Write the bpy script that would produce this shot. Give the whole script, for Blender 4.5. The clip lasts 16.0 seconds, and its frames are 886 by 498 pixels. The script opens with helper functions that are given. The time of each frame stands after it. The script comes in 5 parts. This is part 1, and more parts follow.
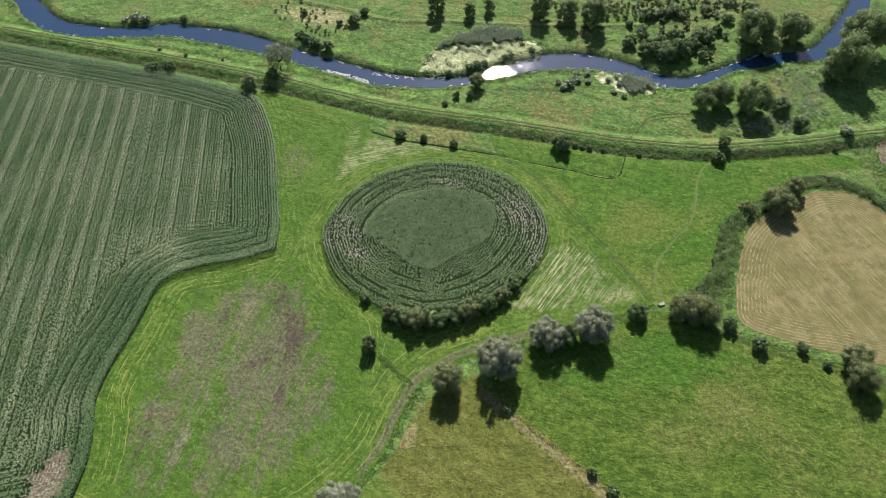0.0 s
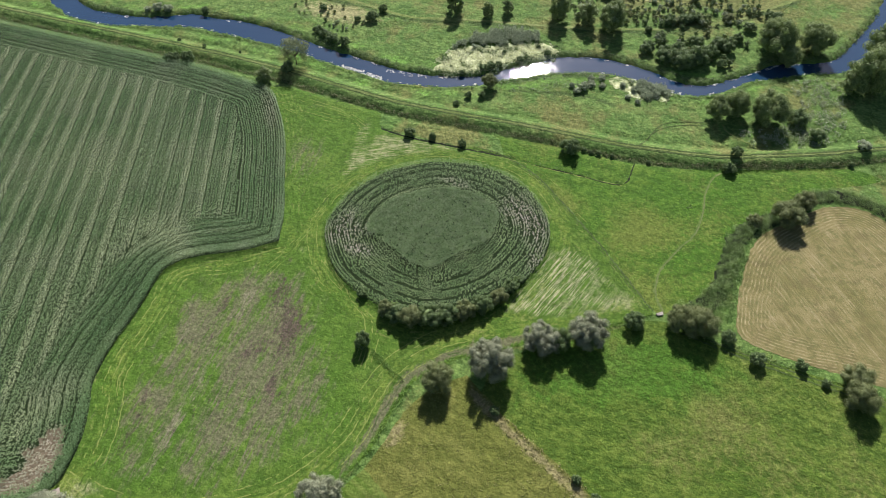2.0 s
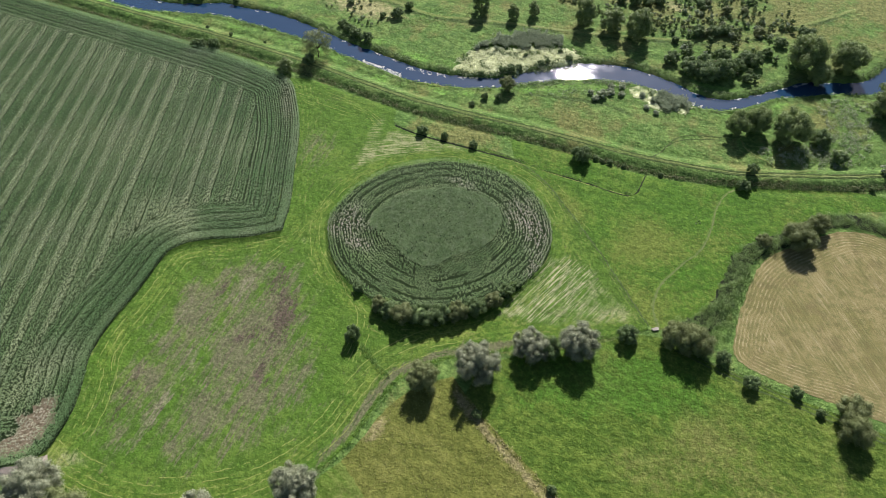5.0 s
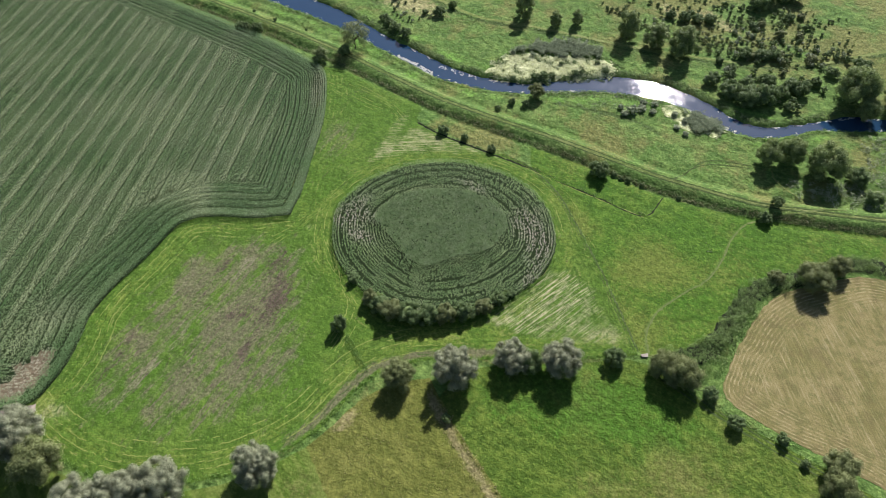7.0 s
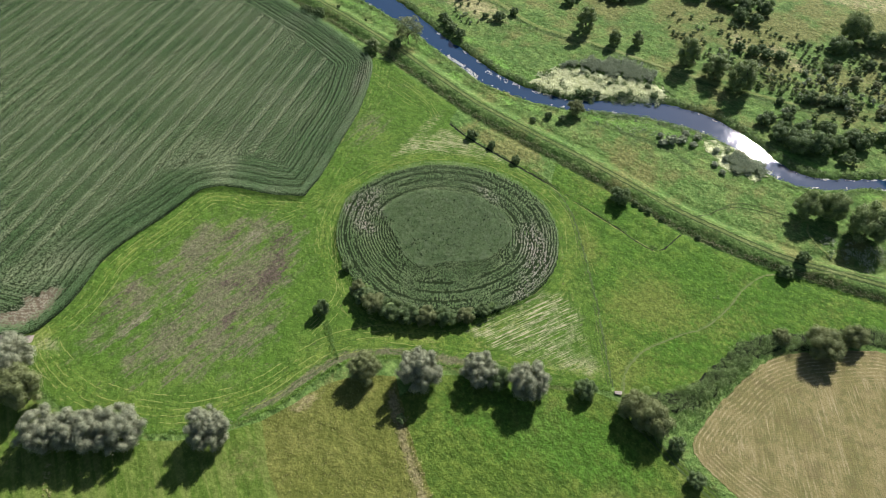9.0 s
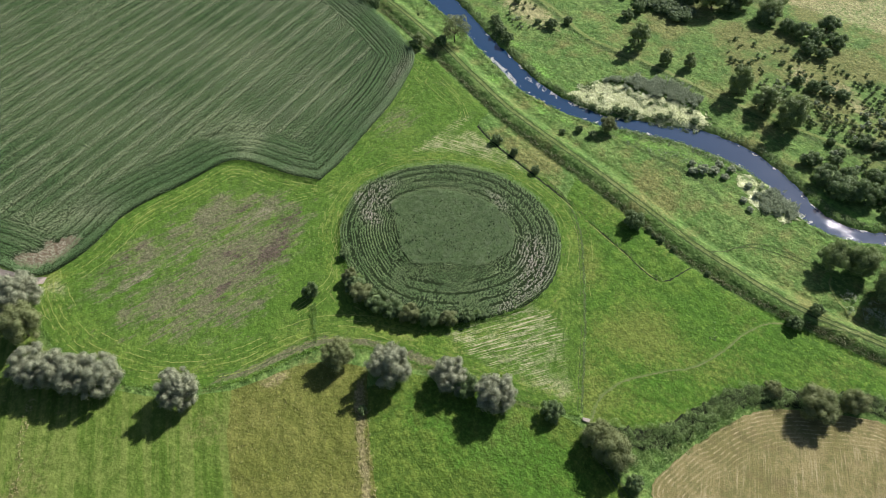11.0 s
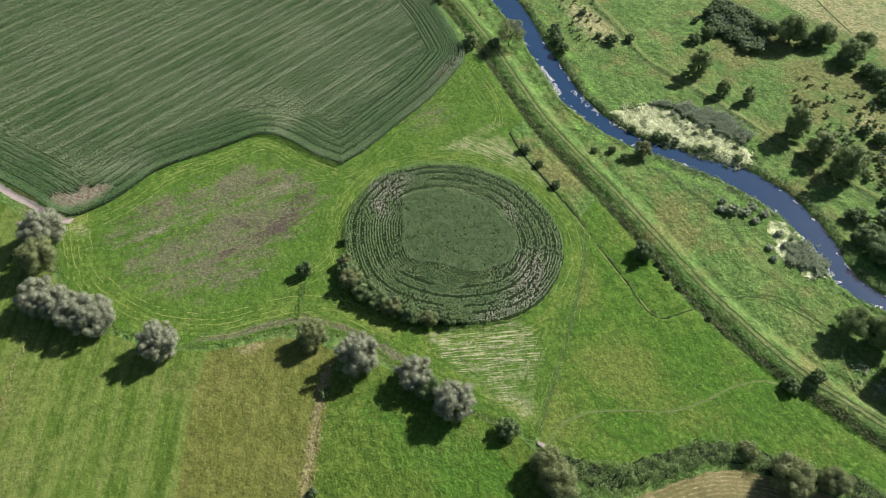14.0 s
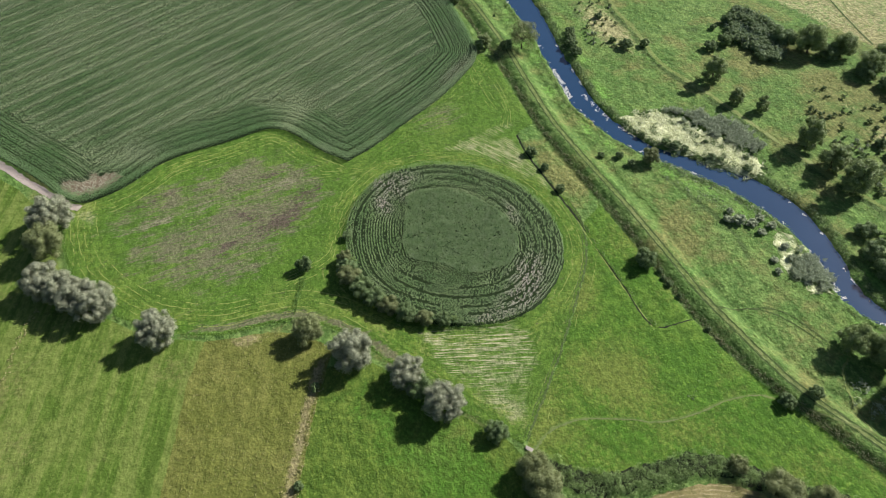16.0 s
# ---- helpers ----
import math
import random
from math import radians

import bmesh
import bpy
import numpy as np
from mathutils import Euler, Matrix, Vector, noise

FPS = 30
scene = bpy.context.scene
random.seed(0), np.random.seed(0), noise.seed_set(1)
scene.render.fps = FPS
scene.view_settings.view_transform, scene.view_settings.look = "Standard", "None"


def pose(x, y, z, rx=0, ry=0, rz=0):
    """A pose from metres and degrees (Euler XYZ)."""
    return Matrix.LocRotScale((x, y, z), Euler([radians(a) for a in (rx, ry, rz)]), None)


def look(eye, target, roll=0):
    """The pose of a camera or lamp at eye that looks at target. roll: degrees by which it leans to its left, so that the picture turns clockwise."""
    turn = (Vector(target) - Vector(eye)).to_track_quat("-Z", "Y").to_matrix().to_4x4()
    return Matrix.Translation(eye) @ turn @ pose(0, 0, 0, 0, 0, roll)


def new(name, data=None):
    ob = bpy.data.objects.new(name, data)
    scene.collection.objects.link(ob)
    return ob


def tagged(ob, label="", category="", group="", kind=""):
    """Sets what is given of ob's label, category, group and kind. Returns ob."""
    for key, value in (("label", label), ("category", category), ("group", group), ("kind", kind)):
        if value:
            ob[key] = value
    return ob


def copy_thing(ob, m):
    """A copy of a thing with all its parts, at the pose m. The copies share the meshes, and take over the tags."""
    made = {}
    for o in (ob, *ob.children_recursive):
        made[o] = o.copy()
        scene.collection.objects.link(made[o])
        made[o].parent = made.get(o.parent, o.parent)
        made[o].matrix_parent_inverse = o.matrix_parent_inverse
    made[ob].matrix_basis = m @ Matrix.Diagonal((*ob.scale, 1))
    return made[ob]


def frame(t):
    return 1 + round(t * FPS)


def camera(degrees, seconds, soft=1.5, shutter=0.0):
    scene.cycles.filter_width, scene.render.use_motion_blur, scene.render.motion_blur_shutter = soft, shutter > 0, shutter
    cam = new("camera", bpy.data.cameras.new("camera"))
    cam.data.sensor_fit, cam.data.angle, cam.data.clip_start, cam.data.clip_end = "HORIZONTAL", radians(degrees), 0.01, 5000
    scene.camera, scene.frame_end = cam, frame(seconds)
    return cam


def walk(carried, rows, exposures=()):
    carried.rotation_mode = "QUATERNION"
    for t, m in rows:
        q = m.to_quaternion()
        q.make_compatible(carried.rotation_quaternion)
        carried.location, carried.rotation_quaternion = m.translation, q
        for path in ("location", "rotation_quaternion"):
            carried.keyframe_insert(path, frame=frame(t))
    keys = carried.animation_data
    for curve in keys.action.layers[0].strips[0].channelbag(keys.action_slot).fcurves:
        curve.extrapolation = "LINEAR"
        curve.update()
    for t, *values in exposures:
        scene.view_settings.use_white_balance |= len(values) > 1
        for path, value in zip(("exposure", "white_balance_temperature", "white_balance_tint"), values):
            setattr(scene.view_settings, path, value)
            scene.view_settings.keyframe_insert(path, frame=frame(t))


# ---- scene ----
cam = camera(68.6, 16.0, soft=0.35)
METRES, EYE, TILT, LEAN, TURN = 100.0, 137.2, 0.0, 0.0, 18.1
ROWS = [
    (0.0, 0.0, 0.0, 0.0, -1.35, -49.95, 1.13),
    (0.5, 0.0157, 0.0, -0.0002, -0.52, -49.96, 1.11),
    (1.0, 0.0318, 0.0004, -0.0002, 0.32, -49.97, 1.09),
    (1.5, 0.048, 0.0009, -0.0005, 1.16, -49.97, 1.07),
    (2.0, 0.0638, 0.0011, -0.001, 1.97, -49.97, 1.06),
    (2.5, 0.0794, 0.0021, -0.001, 2.79, -49.97, 1.02),
    (3.0, 0.0949, 0.0032, -0.0013, 3.58, -49.95, 1.0),
    (3.5, 0.111, 0.0045, -0.0018, 4.38, -49.95, 1.0),
    (4.0, 0.1267, 0.0063, -0.0021, 5.2, -49.94, 0.97),
    (6.5, 0.2483, 0.0291, -0.0038, 11.65, -49.92, 0.75),
    (7.0, 0.3039, 0.0439, -0.0053, 14.59, -49.88, 0.68),
    (7.5, 0.3574, 0.0613, -0.0063, 17.48, -49.86, 0.58),
    (8.0, 0.4084, 0.08, -0.007, 20.26, -49.81, 0.49),
    (8.5, 0.4594, 0.102, -0.0074, 23.11, -49.73, 0.39),
    (9.0, 0.508, 0.1264, -0.0077, 25.88, -49.68, 0.29),
    (11.5, 0.7052, 0.2581, -0.0092, 37.98, -49.79, -0.07),
    (12.0, 0.7372, 0.2849, -0.0096, 40.11, -49.8, -0.12),
    (12.5, 0.7699, 0.3147, -0.0093, 42.36, -49.81, -0.17),
    (13.0, 0.8033, 0.3477, -0.0089, 44.76, -49.84, -0.23),
    (13.5, 0.8267, 0.3733, -0.0085, 46.52, -49.86, -0.26),
    (14.0, 0.8351, 0.3831, -0.0084, 47.2, -49.87, -0.29),
    (14.5, 0.8439, 0.393, -0.0085, 47.87, -49.87, -0.3),
    (15.0, 0.8528, 0.4031, -0.0085, 48.54, -49.87, -0.3),
    (15.5, 0.8613, 0.4134, -0.0084, 49.22, -49.88, -0.33),
    (16.0, 0.8696, 0.4238, -0.0081, 49.92, -49.9, -0.34),
]
walk(cam, [(t, pose(0, 0, EYE, TILT, LEAN, TURN) @ pose(METRES * x, METRES * y, METRES * z, 90 + pitch, roll, yaw)) for t, x, y, z, yaw, pitch, roll in ROWS],
     exposures=[(0.0, 0.69, 6330, 18.5), (16.0, 0.69, 6330, 18.5)])

# ---- light ----
SUN = Vector((-0.166, 0.795, 0.583)).normalized()
sun_data = bpy.data.lights.new("sun", "SUN")
sun_data.energy, sun_data.angle, sun_data.color = 5.15, radians(0.55), (1.0, 0.975, 0.94)
sun = new("sun", sun_data)
sun.matrix_world = look((0, 200, 300), Vector((0, 200, 300)) - SUN)
world = bpy.data.worlds.new("sky")
scene.world = world
world.use_nodes = True
wn = world.node_tree
sky = wn.nodes.new("ShaderNodeTexSky")
sky.sky_type, sky.sun_disc = "NISHITA", False
sky.sun_elevation, sky.sun_rotation = math.asin(SUN.z), math.atan2(SUN.x, SUN.y)
wn.links.new(sky.outputs[0], wn.nodes["Background"].inputs[0])
wn.nodes["Background"].inputs[1].default_value = 0.055


# ---- plan: outlines in metres ----
CORN_FRONT = [(-270, -95), (-160, -28), (-122.1, -2.6), (-111.8, 4.8), (-102.7, 11.0), (-96.2, 14.8), (-91.6, 19.9), (-91.8, 25.1), (-93.6, 31.6),
              (-97.3, 38.6), (-100.4, 43.5), (-102.5, 52.8), (-103.0, 61.9), (-103.7, 67.9), (-104.6, 73.3), (-104.8, 77.5), (-103.7, 79.9), (-101.8, 82.5),
              (-96.9, 85.9), (-91.5, 88.7), (-86.3, 92.0), (-80.4, 97.1)]
CORN_EAST = [(-80.4, 97.1), (-84.0, 106.5), (-91.0, 119.6), (-97.0, 131.0), (-102.5, 140.0), (-108.5, 147.8), (-114.8, 155.0), (-121.0, 158.2), (-128.0, 159.4),
             (-147.1, 161.3), (-160.8, 161.4), (-177.6, 161.6), (-202.1, 161.6), (-270.0, 162.0)]
CIRCLE = [(-70.4, 107), (-66.0, 98.5), (-59.5, 91.8), (-52.0, 88.0), (-43.5, 85.8), (-35.0, 85.5), (-27.0, 88.2), (-20.5, 93.0), (-15.2, 99.0), (-11.3, 106.5),
          (-9.0, 115.3), (-9.2, 123.2), (-12.2, 130.6), (-18.5, 138.1), (-27.0, 142.8), (-37.0, 144.3), (-48.5, 142.5), (-57.6, 137.4), (-64.9, 130.0), (-69.8, 119.5)]
INNER = [(-58.6, 109.2), (-58.2, 115.4), (-55.2, 122.2), (-48.4, 127.8), (-40, 131.4), (-31.4, 130.8), (-25.8, 126.4), (-24.6, 120.6), (-25.6, 115.0), (-31.8, 108.0), (-35.6, 102.4), (-40.4, 101.2), (-47.4, 104.2), (-54.6, 107.0)]
NORTH_BANK = [(-420, 300), (-300, 232), (-238.8, 195.3), (-219.2, 184.5), (-205.2, 183.9), (-195.1, 184.5), (-184.5, 188.1), (-174.9, 193.2), (-165.0, 193.7), (-150.8, 195.0),
              (-140.6, 194.4), (-129.8, 192.6), (-112.9, 189.0), (-95, 186.4), (-82.7, 184.5), (-72.3, 184.8), (-62.0, 186.5), (-52.0, 190.0), (-45.1, 196.5),
              (-37.0, 202.6), (-29.0, 209.5), (-20.0, 213.0), (-11.7, 214.9), (-3.4, 214.2), (5.0, 212.4), (14.0, 209.2), (21.0, 208.7), (28.5, 212.5),
              (37.9, 221.5), (47.7, 231.0), (59.5, 235.3), (66.5, 240.5), (72.1, 251.4), (76.9, 263.0), (82.2, 277.3), (95, 330), (120, 420)]
SOUTH_BANK = [(-430, 285), (-310, 220), (-250.6, 192.2), (-239.2, 183.7), (-227.6, 178.0), (-214.0, 174.4), (-201.5, 175.2), (-190.7, 178.1), (-179.9, 181.0), (-168.6, 184.0),
              (-156.3, 184.0), (-144.3, 184.0), (-132.6, 183.4), (-120.1, 182.2), (-110.0, 180.0), (-96.0, 178.1), (-82.0, 175.8), (-71, 177.0), (-57.6, 180.6),
              (-46.5, 186.5), (-37.2, 193.2), (-28.5, 198.5), (-18.5, 202.5), (-8.0, 205.0), (2.0, 204.2), (11, 201.4), (18.0, 201.0), (25.2, 203.2),
              (32.5, 208.6), (40.0, 216.6), (49.5, 222.0), (59.2, 227.8), (69.0, 231.8), (77.3, 242.1), (82.2, 255.0), (89.8, 273.7), (103, 328), (132, 418)]
CREST = [(-420, 213), (-320, 179), (-270, 171.0), (-200, 170.0), (-158.7, 170.2), (-134.9, 169.6), (-116, 168.6), (-104.7, 167.4), (-88, 165.6), (-72, 164.4), (-52, 165.0), (-32, 166.2), (-6, 166.7),
         (4.8, 167.0), (14.5, 168.2), (31.5, 171.0), (48, 177.0), (62, 182.6), (76, 189.5), (120, 210), (300, 292)]
DIKE_FOOT = [(-420, 207), (-320, 173), (-270, 165.6), (-200, 164.6), (-158.7, 164.8), (-134.9, 164.4), (-116, 163.8), (-102, 162.6), (-84, 161.0), (-70, 160.0), (-51, 160.8), (-33, 161.8), (-15, 162.4), (4.5, 162.3),
             (19.6, 164.2), (31.4, 167.2), (47, 172.6), (62, 178.2), (76, 185), (120, 205.6), (300, 287)]
EAST_RUT = [(-41, 152.6), (-32.0, 151.6), (-20.0, 146.5), (-9.0, 137.4), (2.8, 126.5), (12.2, 117.0), (21.0, 107.8)]
FIELD_SOUTH = [(21.5, 106.3), (8.9, 96.8), (-7.6, 86.4), (-16.3, 80.9), (-23.3, 75.6), (-28.3, 68.5), (-30.0, 61.0), (-31.2, 50.0), (-35.3, 40.2), (-41.7, 31.0),
               (-50.9, 23.4), (-61.9, 17.3), (-73.6, 14.6), (-84.3, 14.4), (-92.5, 16.5)]
DITCH = [(-72.7, 151.2), (-63.9, 150.2), (-52.6, 150.4), (-45.2, 150.6), (-32.4, 151.0), (-19.6, 150.6), (-7.3, 150.4), (6.0, 150.6)]
DITCH_SPUR = [(6.0, 150.6), (8.0, 161.0)]
STUBBLE = [(42.4, 107.2), (41.4, 112.2), (41.4, 119.6), (42.2, 129.0), (43.6, 137.0), (46.0, 142.8), (50.7, 148.6), (55.4, 153.6), (61.0, 159.0), (66.5, 161.8), (72.0, 162.2),
           (78.0, 159.6), (92, 148), (112, 128), (110, 108), (90, 102.5), (75.3, 103.6), (64.4, 104.0), (56.8, 104.2), (47.7, 105.0)]
HEDGE_BAND = [(26.5, 107.2), (33.0, 113.2), (36.8, 120.5), (38.2, 130.5), (39.6, 139.2), (43.8, 146.0), (50.7, 152.6), (58.0, 162.0), (66.0, 165.4), (74.5, 165.2), (84.0, 158.5), (98, 147)]
FOOTPATH = [(24.0, 107.8), (21.2, 113.0), (21.3, 121.2), (25.0, 130.5), (28.6, 138.0), (29.7, 146.7), (29.6, 154.6), (31.2, 162.0), (34.6, 166.9), (40.2, 171.3), (44.7, 175.3), (48.4, 178.8), (54, 182)]
FARM_TRACK = [(-270, -101), (-160, -32), (-122.5, -5.2), (-108.6, 4.0), (-100.5, 10.2), (-93.4, 15.2), (-89.5, 19.5)]
FAR_TRACK = [(-135, 224), (-126.5, 221.6), (-111.7, 221.0), (-91.8, 217.6), (-77.1, 220.0), (-65.5, 222.8), (-51.1, 225.4), (-31.7, 229.0), (-22.2, 231.0), (-6.4, 235.6), (8.1, 240.4), (28.6, 252.0), (41.2, 264.7), (60, 286)]
LILY = [(-66.3, 187.0), (-66.3, 200.6), (-60.0, 205.2), (-49.5, 209.9), (-39.0, 214.7), (-31.0, 215.2), (-27.4, 211.3), (-33.5, 205.3), (-41.0, 200.0), (-46.5, 195.0), (-53.0, 190.2)]
REED_NORTH = [(-64.7, 204.5), (-58.0, 215.8), (-46.0, 221.8), (-38.2, 220.4), (-39.0, 215.6), (-50.8, 210.0), (-60, 206)]
REED_SOUTH = [(-8.6, 200.8), (-2.9, 204.4), (5.8, 204.0), (13.4, 201.0), (13.0, 195.8), (4.9, 193.6), (-1.3, 195.8)]
BARE_CORNER = [(-101.5, 14.0), (-97.6, 16.4), (-95.0, 19.0), (-94.6, 23.5), (-96.2, 28.5), (-99.5, 32.0), (-101.5, 30.0), (-101.6, 26.5), (-103.5, 24.0), (-101.5, 20.5), (-103.0, 16.5)]
THICKET = [(-104.5, 258.3), (-107.4, 266.6), (-102.1, 271.2), (-92.6, 272.8), (-79.9, 264.9), (-74.1, 259.5), (-77.5, 253.0), (-84.8, 252.5), (-94.7, 250.4)]
MEADOW_LINE = [(-12.5, 71.5), (-5.2, 67.2), (4.0, 62.6), (12.3, 58.8), (18.2, 55.4), (40, 43), (75, 23)]
SW_LINE = [(-30.8, 46.0), (-20.8, 40.4), (-11.9, 37.2), (-2.4, 33.8), (40, 18), (75, 5)]


# ---- geometry helpers ----
def smooth(points, step=1.0, closed=False):
    """A Catmull-Rom line through the points, resampled every step metres."""
    p = np.array(points, float)
    q = np.vstack([p[-1], p, p[:2]]) if closed else np.vstack([2 * p[0] - p[1], p, 2 * p[-1] - p[-2]])
    out = []
    for a, b, c, d in zip(q[:-3], q[1:-2], q[2:-1], q[3:]):
        n = max(2, int(np.linalg.norm(c - b) / step))
        s = np.linspace(0, 1, n, endpoint=False)[:, None]
        out.append(0.5 * (2 * b + (c - a) * s + (2 * a - 5 * b + 4 * c - d) * s ** 2 + (3 * b - a - 3 * c + d) * s ** 3))
    if not closed:
        out.append(p[-1:])
    return np.vstack(out)


def along(line):
    """Unit tangents of a line."""
    t = np.gradient(line, axis=0)
    return t / np.maximum(np.linalg.norm(t, axis=1), 1e-6)[:, None]


def dist(x, y, line, closed=False):
    """Distance of the places from a line."""
    p = np.array(line, float)
    q = np.roll(p, -1, 0) if closed else p[1:]
    p = p if closed else p[:-1]
    best = np.full(np.shape(x), 1e9)
    for (ax, ay), (bx, by) in zip(p, q):
        ux, uy = bx - ax, by - ay
        k = np.clip(((x - ax) * ux + (y - ay) * uy) / max(ux * ux + uy * uy, 1e-9), 0, 1)
        best = np.minimum(best, (x - ax - k * ux) ** 2 + (y - ay - k * uy) ** 2)
    return np.sqrt(best)


def inside(x, y, poly):
    p = np.array(poly, float)
    odd = np.zeros(np.shape(x), bool)
    for (ax, ay), (bx, by) in zip(p, np.roll(p, -1, 0)):
        if ay != by:
            odd ^= ((ay > y) != (by > y)) & (x < (bx - ax) * (y - ay) / (by - ay) + ax)
    return odd


def signed(x, y, poly):
    d = dist(x, y, poly, True)
    return np.where(inside(x, y, poly), d, -d)


def step(a, b, v):
    k = np.clip((v - a) / (b - a), 0, 1)
    return k * k * (3 - 2 * k)


def wobble(x, y, size, seed=0.0):
    """Smooth noise from -1 to 1, from a few waves in odd directions."""
    out = np.zeros(np.shape(x))
    for i in range(7):
        a = 2.399 * i + seed
        k = 2 * math.pi / size * (0.7 + 0.22 * i)
        out = out + np.sin(k * (x * math.cos(a) + y * math.sin(a)) + 1.7 * i + 3.1 * seed + 1.2 * np.sin(k * 0.6 * (x * math.sin(a) - y * math.cos(a)) + seed))
    return out / 4.2


def mesh(name, verts, faces, mats=(), shade=False, **fields):
    """A mesh from arrays of places and of faces with one count of corners; fields: float values per vertex."""
    me = bpy.data.meshes.new(name)
    v, f = np.asarray(verts, np.float32), np.asarray(faces, np.int32)
    me.vertices.add(len(v))
    me.vertices.foreach_set("co", v.ravel())
    me.loops.add(f.size)
    me.loops.foreach_set("vertex_index", f.ravel())
    me.polygons.add(len(f))
    me.polygons.foreach_set("loop_start", np.arange(0, f.size, f.shape[1], dtype=np.int32))
    me.polygons.foreach_set("use_smooth", np.full(len(f), shade))
    me.update(calc_edges=True)
    for key, value in fields.items():
        me.attributes.new(key, "FLOAT", "POINT").data.foreach_set("value", np.asarray(value, np.float32))
    for m in mats:
        me.materials.append(m)
    return me


def part(name, me, parent=None, label=""):
    ob = new(name, me)
    ob.parent = parent
    return tagged(ob, label)


RIVER = np.vstack([smooth(NORTH_BANK, 3), smooth(SOUTH_BANK, 3)[::-1]])
DIKE_LINE, FOOT_LINE = smooth(CREST, 4), smooth(DIKE_FOOT, 4)
DITCH_LINES = [smooth(DITCH, 4), smooth(DITCH_SPUR, 4)]


def height(x, y):
    """The ground's height: flat fields, the dike, the ditch and the river's bed."""
    h = 0.10 * wobble(x, y, 26.0, 0.4) * step(162, 172, y) + 0.05 * wobble(x, y, 17.0, 1.1)
    d = dist(x, y, DIKE_LINE)
    h = h + 1.3 * (1 - step(1.6, 4.6, d)) - 0.35 * np.exp(-((d - 5.8) / 1.0) ** 2)
    for line in DITCH_LINES:
        h = h - 0.2 * np.exp(-(dist(x, y, line) / 0.7) ** 2)
    s = signed(x, y, RIVER) + 0.5 * wobble(x, y, 7.0, 2.0)
    return h - 2.0 * step(-1.2, 2.6, s)


# ---- materials ----
class Nodes:
    """A short hand for node materials."""

    def __init__(self, name):
        self.mat = bpy.data.materials.new(name)
        self.mat.use_nodes = True
        self.tree = self.mat.node_tree
        self.bsdf = self.tree.nodes["Principled BSDF"]
        self.out = self.tree.nodes["Material Output"]
        self.place = self.add("ShaderNodeTexCoord").outputs["Object"]

    def add(self, kind):
        return self.tree.nodes.new(kind)

    def link(self, a, b):
        self.tree.links.new(a, b)

    def put(self, socket, value):
        if isinstance(value, bpy.types.NodeSocket):
            self.link(value, socket)
        else:
            socket.default_value = value

    def noise(self, scale, detail=3.0, rough=0.6, stretch=None, angle=0.0):
        n = self.add("ShaderNodeTexNoise")
        n.inputs["Scale"].default_value, n.inputs["Detail"].default_value, n.inputs["Roughness"].default_value = scale, detail, rough
        src = self.place
        if stretch:
            m = self.add("ShaderNodeMapping")
            m.inputs["Scale"].default_value = stretch
            turn = self.add("ShaderNodeMapping")
            turn.inputs["Rotation"].default_value = (0, 0, -radians(angle))
            self.link(src, turn.inputs[0])
            self.link(turn.outputs[0], m.inputs[0])
            src = m.outputs[0]
        self.link(src, n.inputs["Vector"])
        return n.outputs[0]

    def math(self, op, a, b=0.0, c=0.0):
        n = self.add("ShaderNodeMath")
        n.operation = op
        for s, v in zip(n.inputs, (a, b, c)):
            self.put(s, v)
        return n.outputs[0]

    def span(self, value, lo, hi, a=0.0, b=1.0):
        n = self.add("ShaderNodeMapRange")
        n.interpolation_type = "SMOOTHSTEP"
        for s, v in zip(n.inputs, (value, lo, hi, a, b)):
            self.put(s, v)
        return n.outputs[0]

    def field(self, name):
        n = self.add("ShaderNodeAttribute")
        n.attribute_name = name
        return n.outputs["Fac"]

    def mix(self, f, a, b):
        n = self.add("ShaderNodeMix")
        n.data_type = "RGBA"
        self.put(n.inputs[0], f)
        for s, v in ((n.inputs[6], a), (n.inputs[7], b)):
            self.put(s, v if isinstance(v, bpy.types.NodeSocket) else (*v, 1))
        return n.outputs[2]

    def bump(self, value, strength, distance):
        n = self.add("ShaderNodeBump")
        n.inputs["Strength"].default_value, n.inputs["Distance"].default_value = strength, distance
        self.link(value, n.inputs["Height"])
        self.link(n.outputs[0], self.bsdf.inputs["Normal"])

    def done(self, colour, rough=0.9, spec=0.2):
        self.put(self.bsdf.inputs["Base Color"], colour if isinstance(colour, bpy.types.NodeSocket) else (*colour, 1))
        self.put(self.bsdf.inputs["Roughness"], rough)
        self.bsdf.inputs["Specular IOR Level"].default_value = spec
        return self.mat


SPOT, STREAK = (1, 1, 1), (0.15, 1.0, 1)


